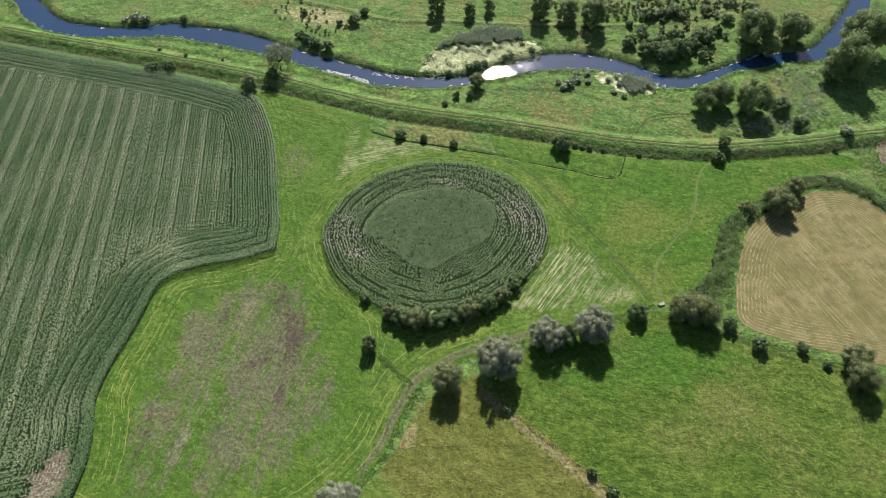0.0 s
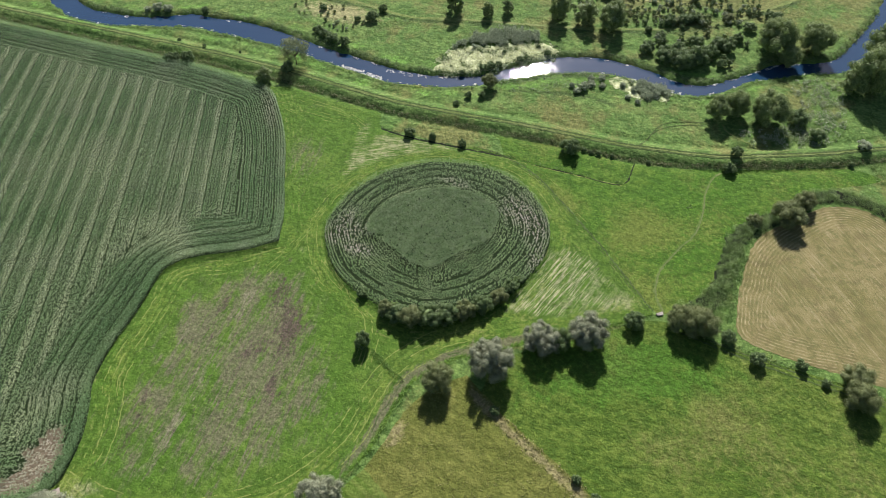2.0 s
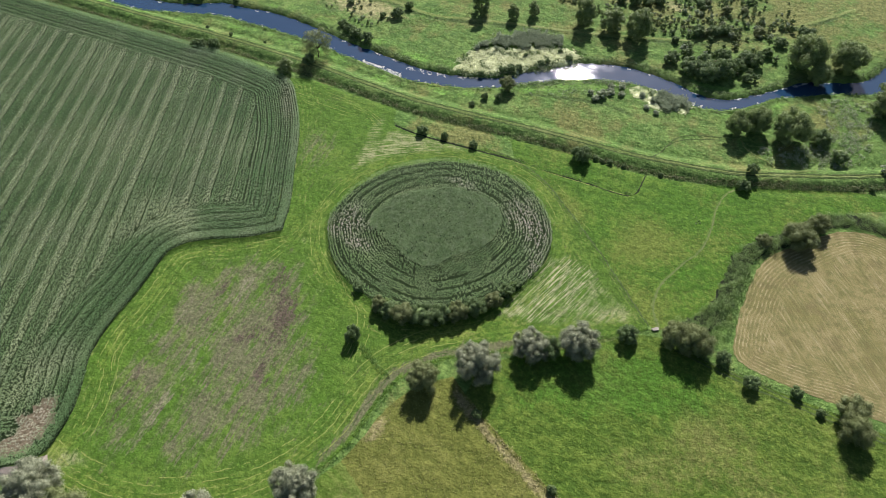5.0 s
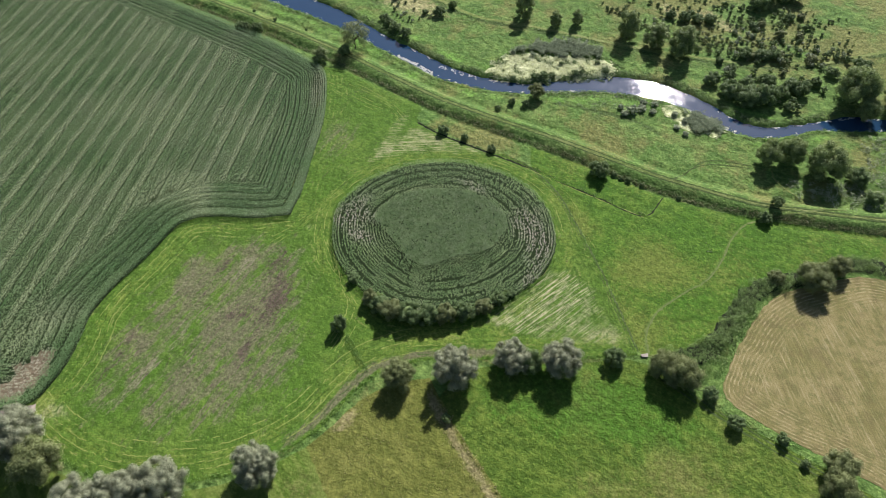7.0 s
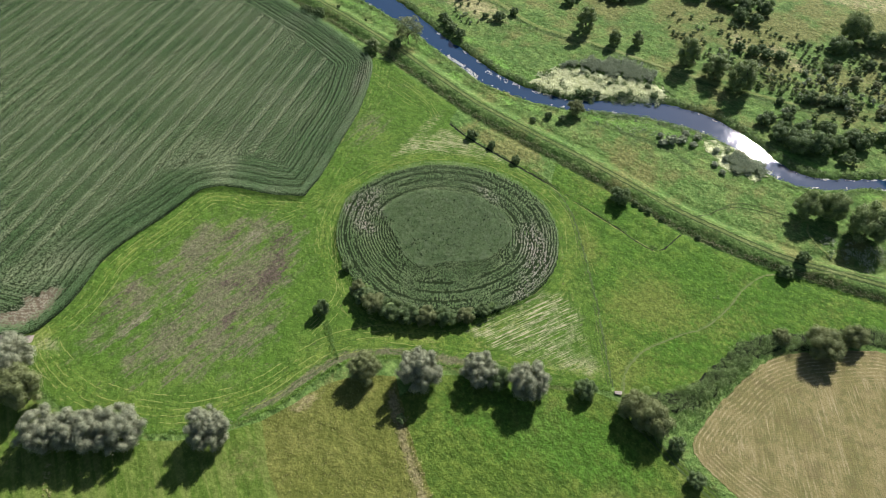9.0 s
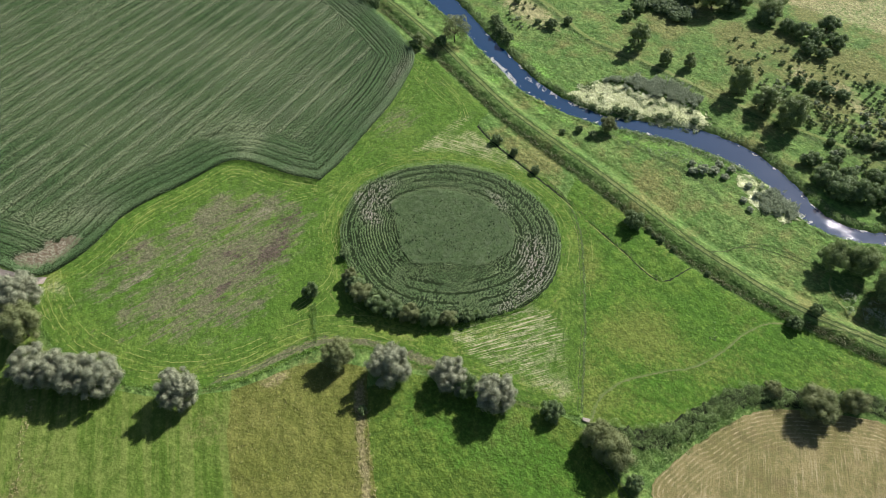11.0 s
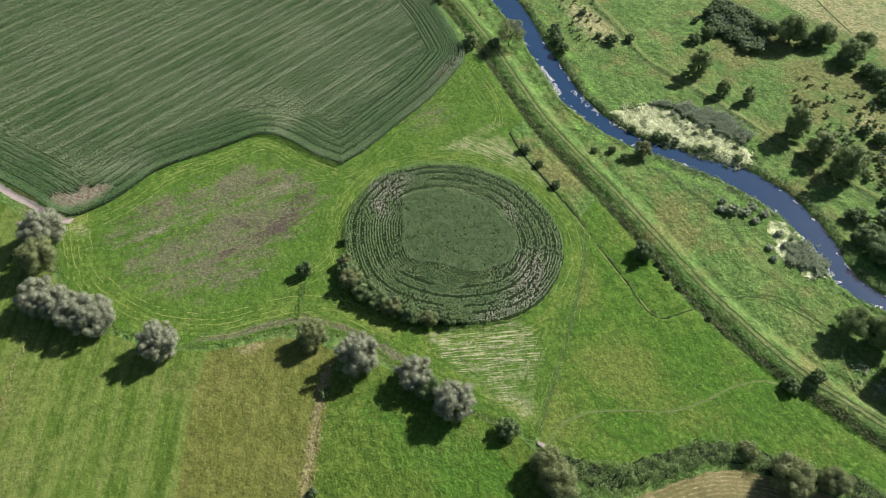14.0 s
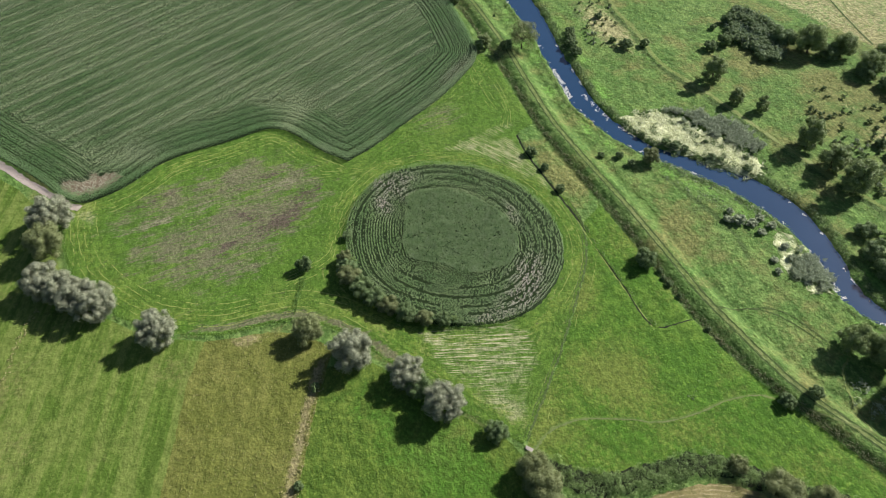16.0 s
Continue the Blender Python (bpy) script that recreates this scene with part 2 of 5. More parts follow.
def turf(name, dark, mid, light, layers=(), stripes=None, coarse=1.0, relief=0.25, speck=1.0, lanes=None, combs=()):
    """Grass seen from above: patches, tufts and grain; layers: (field, colour, ragged, stretch along the tilth) laid over it; stripes: (angle, width, amount)."""
    n = Nodes(name)
    big, tuft, clump, grain = n.noise(0.05, 5, 0.65), n.noise(0.40 / coarse, 6, 0.74), n.noise(0.95 / coarse, 4, 0.7), n.noise(2.0 / coarse, 4, 0.75)
    c = n.mix(n.span(big, 0.38, 0.62), mid, light)
    c = n.mix(n.span(n.noise(0.15, 5, 0.7), 0.40, 0.58, 0.75, 0.0), c, tuple(0.5 * (u + v) for u, v in zip(dark, mid)))
    if stripes:
        angle, width, amount = stripes
        bands = n.noise(1.0, 3, 0.6, (1 / width, 0.012, 1), angle)
        c = n.mix(n.math("MULTIPLY", n.span(bands, 0.46, 0.58), amount), c, light)
        c = n.mix(n.math("MULTIPLY", n.span(bands, 0.46, 0.36), 0.7 * amount), c, dark)
    c = n.mix(n.span(tuft, 0.41, 0.56, 0.8 * speck, 0.0), c, dark)
    c = n.mix(n.span(clump, 0.52, 0.66, 0.0, 0.65 * speck), c, tuple(min(1, v * 1.45) for v in light))
    for key, colour, ragged, stretch, size, most in layers:
        soft_edge = 0.25 if stretch == SPOT else 0.30
        coarse_spots, fine_spots = n.noise(0.45 * size, 6, 0.72, stretch, 92), n.noise(1.6, 4, 0.75, stretch, 92)
        spots = n.math("ADD", n.math("MULTIPLY", n.math("SUBTRACT", coarse_spots, 0.5), ragged * 1.6), n.math("MULTIPLY", n.math("SUBTRACT", fine_spots, 0.5), ragged * (0.8 if stretch == SPOT else 1.1)))
        if stretch != SPOT:
            spots = n.math("ADD", spots, n.math("MULTIPLY", n.math("SUBTRACT", n.noise(1.2, 5, 0.8, (0.35, 1.0, 1), 95), 0.5), ragged * 0.9))
        edge = n.math("ADD", n.field(key), spots)
        tone = n.mix(n.span(clump, 0.36, 0.64), tuple(v * 0.62 for v in colour), tuple(v * 1.2 for v in colour))
        c = n.mix(n.span(edge, 0.5 - soft_edge, 0.5 + soft_edge, 0.0, most), c, tone)
    for key, angle, pitch, colour in combs:
        # straw left in parallel lines
        rows = n.noise(1.0, 4, 0.7, (1 / pitch, 0.05 / pitch, 1), angle)
        loose = n.math("MULTIPLY", n.span(rows, 0.47, 0.60), n.span(n.noise(0.5, 5, 0.75), 0.34, 0.58, 0.35, 1.0))
        c = n.mix(n.math("MULTIPLY", loose, n.span(n.field(key), 0.15, 0.75)), c, colour)
    if lanes:
        # mowing lines that keep to the field's edges
        turn = n.math("SINE", n.math("MULTIPLY", n.math("ADD", n.field("lane"), n.math("MULTIPLY", n.noise(0.10, 4, 0.7), 4.0)), 2 * math.pi / 1.5))
        near = n.span(n.field("lane"), 12.0, 6.0)
        c = n.mix(n.math("MULTIPLY", n.math("MULTIPLY", n.span(turn, 0.35, 0.95), n.span(n.noise(0.26, 6, 0.8), 0.50, 0.64, 0.0, 0.5)), near), c, lanes)
        c = n.mix(n.math("MULTIPLY", n.math("MULTIPLY", n.span(turn, -0.5, -0.98, 0.0, 0.7), n.span(n.noise(0.17, 4, 0.7), 0.46, 0.60)), near), c, tuple(v * 0.9 for v in dark))
    c = n.mix(n.span(grain, 0.41, 0.54, 0.40 * speck, 0.0), c, tuple(v * 0.9 for v in dark))
    n.bump(n.math("ADD", n.math("ADD", tuft, n.math("MULTIPLY", grain, 0.25)), n.math("MULTIPLY", n.noise(0.22, 3, 0.6), 1.5)), 1.0, relief * 2.4)
    return n.done(c, 0.92, 0.12)


def leaf(name, dark, light, third=None, clear=0.3, pale=None, rough=0.6, gloss=0.25):
    """Leaves, each of its own tone; a field "tint" from 0 to 1 turns them towards a third colour, "light" towards a pale one."""
    n = Nodes(name)
    rnd = n.add("ShaderNodeNewGeometry").outputs["Random Per Island"]
    c = n.mix(rnd, dark, light)
    c = n.mix(n.span(n.noise(0.35, 2), 0.35, 0.65, 0.0, 0.45), c, light)
    if pale:
        c = n.mix(n.field("light"), c, pale)
    if third:
        c = n.mix(n.field("tint"), c, third)
    n.done(c, rough, gloss)
    t = n.add("ShaderNodeBsdfTranslucent")
    n.link(c, t.inputs[0])
    m = n.add("ShaderNodeMixShader")
    m.inputs[0].default_value = clear
    n.link(n.bsdf.outputs[0], m.inputs[1])
    n.link(t.outputs[0], m.inputs[2])
    n.link(m.outputs[0], n.out.inputs[0])
    return n.mat


def earth(name, dark, light, scale=1.5, relief=0.1):
    n = Nodes(name)
    c = n.mix(n.span(n.noise(scale, 5, 0.65), 0.3, 0.7), dark, light)
    c = n.mix(n.span(n.noise(scale * 7, 3, 0.7), 0.35, 0.65, 0.5, 0.0), c, dark)
    n.bump(n.noise(scale * 3, 4, 0.7), 0.6, relief)
    return n.done(c, 0.95, 0.1)


GRASS_WILD = turf("wild_grass", (0.046, 0.096, 0.020), (0.103, 0.196, 0.039), (0.166, 0.252, 0.064),
                  (("olive", (0.185, 0.190, 0.060), 0.7, SPOT, 1.0, 0.9), ("dry", (0.380, 0.350, 0.165), 0.9, SPOT, 1.0, 0.9), ("lush", (0.160, 0.330, 0.055), 1.0, SPOT, 1.0, 0.9), ("worn", (0.300, 0.370, 0.120), 0.6, SPOT, 1.0, 0.9), ("rank", (0.065, 0.105, 0.028), 0.9, SPOT, 1.0, 0.9)), coarse=1.2, relief=0.26, speck=0.85)
GRASS_FIELD = turf("mown_field_grass", (0.038, 0.086, 0.010), (0.071, 0.150, 0.016), (0.108, 0.176, 0.027),
                   (("yellow", (0.165, 0.225, 0.038), 0.9, SPOT, 1.0, 0.9), ("pale", (0.360, 0.350, 0.190), 0.55, SPOT, 1.0, 0.85), ("soil", (0.160, 0.138, 0.090), 1.2, STREAK, 0.8, 0.78), ("tan", (0.255, 0.230, 0.150), 0.9, STREAK, 0.8, 0.75), ("burnt", (0.085, 0.054, 0.050), 1.7, (0.4, 1.0, 1), 1.2, 0.8)), coarse=0.8, relief=0.14, speck=0.85, lanes=(0.285, 0.295, 0.090), combs=(("straw_east", -19, 0.42, (0.410, 0.385, 0.230)), ("straw_north", 118, 0.40, (0.330, 0.330, 0.165))))
GRASS_PASTURE = turf("pasture_grass", (0.034, 0.084, 0.009), (0.060, 0.148, 0.013), (0.098, 0.172, 0.022), (("olive", (0.140, 0.174, 0.034), 0.8, SPOT, 1.0, 0.85), ("rank", (0.040, 0.108, 0.014), 0.8, SPOT, 1.0, 0.9)), relief=0.17, speck=1.0)
GRASS_SE = turf("meadow_grass", (0.040, 0.082, 0.010), (0.084, 0.146, 0.017), (0.122, 0.172, 0.028), (("olive", (0.170, 0.178, 0.050), 0.8, SPOT, 1.0, 0.9), ("lush", (0.056, 0.150, 0.014), 1.0, SPOT, 1.0, 0.75)), (85.6, 1.6, 0.55), relief=0.26, speck=0.95)
GRASS_SW = turf("striped_meadow_grass", (0.046, 0.086, 0.010), (0.080, 0.148, 0.017), (0.138, 0.182, 0.039), (("olive", (0.160, 0.165, 0.052), 0.8, SPOT, 1.0, 0.9),), (69.7, 2.6, 1.0), relief=0.16, speck=0.6)
GRASS_BROWN = turf("rough_meadow_grass", (0.070, 0.086, 0.016), (0.126, 0.148, 0.027), (0.164, 0.172, 0.042), (("rust", (0.280, 0.245, 0.115), 1.0, SPOT, 1.0, 0.9),), coarse=1.0, relief=0.2, speck=0.7)
SHALLOWS = turf("water_plant_mat", (0.380, 0.420, 0.190), (0.600, 0.635, 0.340), (0.740, 0.760, 0.470), (("rank", (0.085, 0.150, 0.036), 1.2, SPOT, 1.0, 0.95),), coarse=1.2, relief=0.3)
# near-black green ground, seen between the crop rows
EARTH = earth("dark_green_field_soil", (0.016, 0.030, 0.010), (0.036, 0.056, 0.020))
GRAVEL = earth("sandy_gravel", (0.26, 0.22, 0.17), (0.46, 0.40, 0.33), 2.0, 0.05)
YELLOWED = earth("yellowed_stalks", (0.14, 0.20, 0.04), (0.28, 0.30, 0.09), 1.2, 0.06)
RUT = earth("rut_earth", (0.042, 0.072, 0.018), (0.105, 0.140, 0.050), 0.8, 0.08)
WORN_SAND = earth("worn_sand", (0.085, 0.125, 0.035), (0.175, 0.190, 0.080), 1.5, 0.05)
PATH_TURF = turf("trodden_grass", (0.100, 0.145, 0.034), (0.170, 0.225, 0.058), (0.230, 0.260, 0.095), relief=0.08, speck=0.6)
FOOT_TURF = turf("footpath_grass", (0.055, 0.100, 0.018), (0.098, 0.160, 0.030), (0.150, 0.190, 0.055), relief=0.08, speck=0.6)
BARK = earth("bark", (0.050, 0.040, 0.030), (0.130, 0.105, 0.080), 3.0, 0.05)
CORN_LEAF = leaf("corn_leaf", (0.074, 0.168, 0.048), (0.156, 0.290, 0.096), (0.52, 0.46, 0.36), 0.36, (0.440, 0.525, 0.275), 0.55, 0.3)
RING_LEAF = leaf("ring_corn_leaf", (0.052, 0.118, 0.032), (0.190, 0.305, 0.100), (0.54, 0.48, 0.40), 0.3, (0.360, 0.440, 0.200))
HERB_LEAF = leaf("mixed_crop_leaf", (0.054, 0.118, 0.034), (0.165, 0.262, 0.088), (0.40, 0.36, 0.26), 0.3)
WILLOW_LEAF = leaf("silver_willow_leaf", (0.120, 0.142, 0.074), (0.400, 0.425, 0.275))
DARK_LEAF = leaf("dark_bush_leaf", (0.056, 0.102, 0.036), (0.205, 0.285, 0.105))
OLIVE_LEAF = leaf("olive_tree_leaf", (0.108, 0.142, 0.050), (0.262, 0.296, 0.118))
TREE_LEAF = leaf("broad_tree_leaf", (0.082, 0.132, 0.044), (0.290, 0.365, 0.130))
HEDGE_LEAF = leaf("bramble_leaf", (0.110, 0.195, 0.048), (0.265, 0.375, 0.120))
THICKET_LEAF = leaf("thicket_leaf", (0.040, 0.078, 0.042), (0.145, 0.220, 0.120))
SALLOW_LEAF = leaf("sallow_leaf", (0.180, 0.225, 0.120), (0.430, 0.485, 0.300))
BANK_LEAF = leaf("dike_herb_leaf", (0.080, 0.104, 0.036), (0.230, 0.240, 0.105))
REED_LEAF = leaf("reed_leaf", (0.125, 0.170, 0.088), (0.320, 0.380, 0.225))
LUSH_LEAF = leaf("lush_herb_leaf", (0.070, 0.150, 0.024), (0.180, 0.310, 0.065))
LILY_LEAF = leaf("water_plant_leaf", (0.360, 0.400, 0.200), (0.660, 0.690, 0.430))
DRY_LEAF = leaf("dry_grass_leaf", (0.210, 0.190, 0.075), (0.440, 0.400, 0.195))
WILD_LEAF = leaf("wild_grass_blade", (0.075, 0.125, 0.024), (0.185, 0.245, 0.065))
ROUGH_LEAF = leaf("rough_grass_blade", (0.130, 0.140, 0.036), (0.240, 0.240, 0.085))
PAD_LEAF = leaf("floating_leaf", (0.50, 0.52, 0.40), (0.80, 0.80, 0.70))


def stubble():
    n = Nodes("mown_stubble")
    drift = n.math("MULTIPLY", n.noise(0.035, 2, 0.5), 5.0)
    c = n.mix(n.span(n.noise(0.09, 5, 0.7), 0.40, 0.60), (0.168, 0.156, 0.056), (0.235, 0.204, 0.088))
    c = n.mix(n.span(n.noise(0.35, 5, 0.72), 0.45, 0.62, 0.0, 0.8), c, (0.120, 0.126, 0.042))
    c = n.mix(n.span(n.noise(0.16, 5, 0.75), 0.50, 0.64, 0.0, 0.45), c, (0.125, 0.102, 0.046))
    rows = n.noise(1.0, 5, 0.75, (1 / 0.6, 0.09, 1), 37)
    inner = n.span(n.field("edge"), 3.0, 10.0, 0.0, 1.0)
    c = n.mix(n.math("MULTIPLY", n.math("MULTIPLY", n.span(rows, 0.50, 0.64, 0.0, 0.8), inner), n.span(n.noise(0.12, 4, 0.7), 0.38, 0.60, 0.15, 1.0)), c, (0.350, 0.300, 0.160))
    c = n.mix(n.math("MULTIPLY", n.span(rows, 0.46, 0.36, 0.0, 0.55), inner), c, (0.120, 0.105, 0.040))
    turn = n.math("SINE", n.math("MULTIPLY", n.math("ADD", n.field("edge"), drift), 2 * math.pi / 0.95))
    broken = n.span(n.noise(0.45, 6, 0.8), 0.42, 0.66, 0.0, 0.75)
    outer = n.span(n.field("edge"), 11.0, 4.0, 0.12, 1.0)
    c = n.mix(n.math("MULTIPLY", n.math("MULTIPLY", n.span(turn, 0.25, 0.95), broken), outer), c, (0.430, 0.370, 0.205))
    c = n.mix(n.math("MULTIPLY", n.span(turn, -0.4, -0.95, 0.0, 0.3), outer), c, (0.130, 0.118, 0.045))
    c = n.mix(n.span(n.noise(3.2, 4, 0.75), 0.36, 0.54, 0.65, 0.0), c, (0.105, 0.092, 0.036))
    n.bump(n.math("ADD", rows, n.noise(3.0, 3)), 0.7, 0.12)
    return n.done(c, 0.95, 0.1)


def water():
    n = Nodes("river_water")
    ruffled = n.span(n.noise(0.16, 4, 0.7), 0.40, 0.62, 0.15, 1.0)
    ripple = n.math("ADD", n.math("MULTIPLY", n.noise(1.3, 3, 0.55), ruffled), n.math("MULTIPLY", n.noise(0.45, 2), 0.8))
    n.bump(ripple, 0.27, 0.06)
    n.bsdf.inputs["IOR"].default_value = 1.36
    sheen = n.span(n.noise(0.10, 4, 0.7), 0.40, 0.62, 0.02, 0.05)
    # blue of the reflected sky is put into the base colour
    return n.done(n.mix(n.noise(0.05, 3), (0.010, 0.034, 0.070), (0.018, 0.048, 0.092)), sheen, 1.0)


# ---- ground ----
def ground():
    xs = np.r_[-4000, -2200, -1200, -700, -450, -340, np.arange(-285, 130, 1.0), 150, 190, 260, 400, 700, 1200, 2200, 4000]
    ys = np.r_[-3000, -1500, -700, -300, -120, np.arange(-40, 150, 2.0), np.arange(150, 225, 0.8), np.arange(225, 345, 1.5), 360, 400, 470, 600, 900, 1500, 2500, 4000]
    x, y = np.meshgrid(xs, ys)
    near = (x > -600) & (x < 500) & (y > -100) & (y < 700)
    z = np.zeros_like(x)
    z[near] = height(x[near], y[near])
    i = np.arange(x.size).reshape(x.shape)
    f = np.stack([i[:-1, :-1], i[:-1, 1:], i[1:, 1:], i[1:, :-1]], -1).reshape(-1, 4)
    x, y, z = x.ravel(), y.ravel(), z.ravel()
    d = dist(x, y, DIKE_LINE)
    s = signed(x, y, RIVER)
    foot = dist(x, y, FOOT_LINE)
    crest = 0.8 * np.exp(-(d / 1.5) ** 2)
    track = np.exp(-(dist(x, y, smooth(FAR_TRACK, 4)) / 1.2) ** 2)
    olive = 0.26 + 0.34 * wobble(x, y, 48, 3.0) + 0.26 * wobble(x, y, 15, 1.0) + 0.45 * spot(x, y, -17, 176, 13, 6, 15) + 0.4 * step(-74, -70, x) * step(-34, -38, x) * step(150, 152, y) * step(161.0, 159.0, y) + 0.28 * step(232, 246, y - 0.1 * x) * step(-110, -60, x)
    dry = 0.75 * np.exp(-((x + 118) / 22) ** 2 - ((y - 212) / 9) ** 2) \
        + 0.6 * np.exp(-((x + 15) / 40) ** 2 - ((y - 262) / 14) ** 2) * step(-0.2, 0.6, wobble(x, y, 22, 5.0)) + 0.12 * step(-74, -70, x) * step(-34, -38, x) * step(150, 152, y) * step(160.0, 158.0, y) \
        + 0.55 * step(-0.03, 0.03, (y - 288 - (x + 100) * 0.28) / 100) * step(250, 285, y)
    lush = (0.35 + 0.4 * wobble(x, y, 16, 3.0)) * np.exp(-((s + 4) / 4) ** 2) * (y < 215)
    rank = np.exp(-(foot / 1.0) ** 2) * 0.75 + np.exp(-((s + 1.6) / 1.6) ** 2) * 0.45 + 0.7 * np.exp(-(dist(x, y, [(-44.4, 182.4), (-34.3, 185.3), (-22.6, 188.2), (-9.9, 189.3), (-3.4, 187.3)]) / 0.9) ** 2) \
        + 0.7 * np.exp(-(dist(x, y, smooth(FAR_TRACK, 4) + (0, -2.2)) / 0.9) ** 2)
    rank += (0.10 + 0.24 * wobble(x, y, 12, 2.0) + 0.22 * wobble(x, y, 33, 4.0)) * step(170, 178, y)
    me = mesh("ground", np.stack([x, y, z], -1), f, [GRASS_WILD], True, olive=olive, dry=dry, lush=lush, worn=0.65 * np.maximum(crest, track), rank=rank)
    return tagged(new("ground", me), "uneven green river meadow with a grassy dike", "ground", kind="structure")


def patch(name, outline, lift, mat, grid, label, category, kind="structure", ragged=0.25, fields=None, closed_step=1.0):
    """A field laid on the ground: its outline, slightly ragged, filled with a grid."""
    from mathutils.geometry import delaunay_2d_cdt
    e = smooth(outline, closed_step, True) if not isinstance(outline, np.ndarray) else outline
    e = e + ragged * np.stack([wobble(e[:, 0], e[:, 1], 3.1, 1.0), wobble(e[:, 0], e[:, 1], 2.7, 2.0)], -1)
    lo, hi = e.min(0), e.max(0)
    gx, gy = np.meshgrid(np.arange(lo[0], hi[0], grid), np.arange(lo[1], hi[1], grid))
    gx, gy = gx.ravel(), gy.ravel()
    keep = signed(gx, gy, e) > 0.45 * grid
    pts = np.vstack([e, np.stack([gx[keep], gy[keep]], -1)])
    n = len(e)
    v, _, f, *_ = delaunay_2d_cdt([Vector(p) for p in pts], [(k, (k + 1) % n) for k in range(n)], [], 1, 1e-4)
    v = np.array([(p.x, p.y) for p in v])
    z = height(v[:, 0], v[:, 1]) + lift
    values = {} if fields is None else fields(v[:, 0], v[:, 1], e)
    me = mesh(name, np.column_stack([v, z]), np.array([t for t in f if len(t) == 3]), [mat], True, **values)
    return tagged(new(name, me), label, category, kind=kind)


def ribbon(name, line, width, lift, mat, label, category, kind="structure", ragged=0.3, step_length=0.6, parent=None):
    """A strip of changing width along a line on the ground."""
    c = smooth(line, step_length)
    t = along(c)
    side = np.stack([-t[:, 1], t[:, 0]], -1)
    rows = []
    for k in (-0.5, 0.0, 0.5):
        w = width * k * (1 + ragged * wobble(c[:, 0], c[:, 1], 2.3 + k, 4.0 + k)) + ragged * 0.2 * width * wobble(c[:, 0], c[:, 1], 6.0, 0.3)
        p = c + side * np.asarray(w)[:, None]
        rows.append(np.column_stack([p, height(p[:, 0], p[:, 1]) + lift]))
    n = len(c)
    f = [(r * n + k, r * n + k + 1, (r + 1) * n + k + 1, (r + 1) * n + k) for r in range(2) for k in range(n - 1)]
    me = mesh(name, np.vstack(rows), f, [mat], True)
    if parent:
        return part(name, me, parent)
    return tagged(new(name, me), label, category, kind=kind)


def spot(x, y, cx, cy, rx, ry, angle=0.0):
    c, s = math.cos(radians(angle)), math.sin(radians(angle))
    u, v = (x - cx) * c + (y - cy) * s, -(x - cx) * s + (y - cy) * c
    return np.exp(-(u / rx) ** 2 - (v / ry) ** 2)


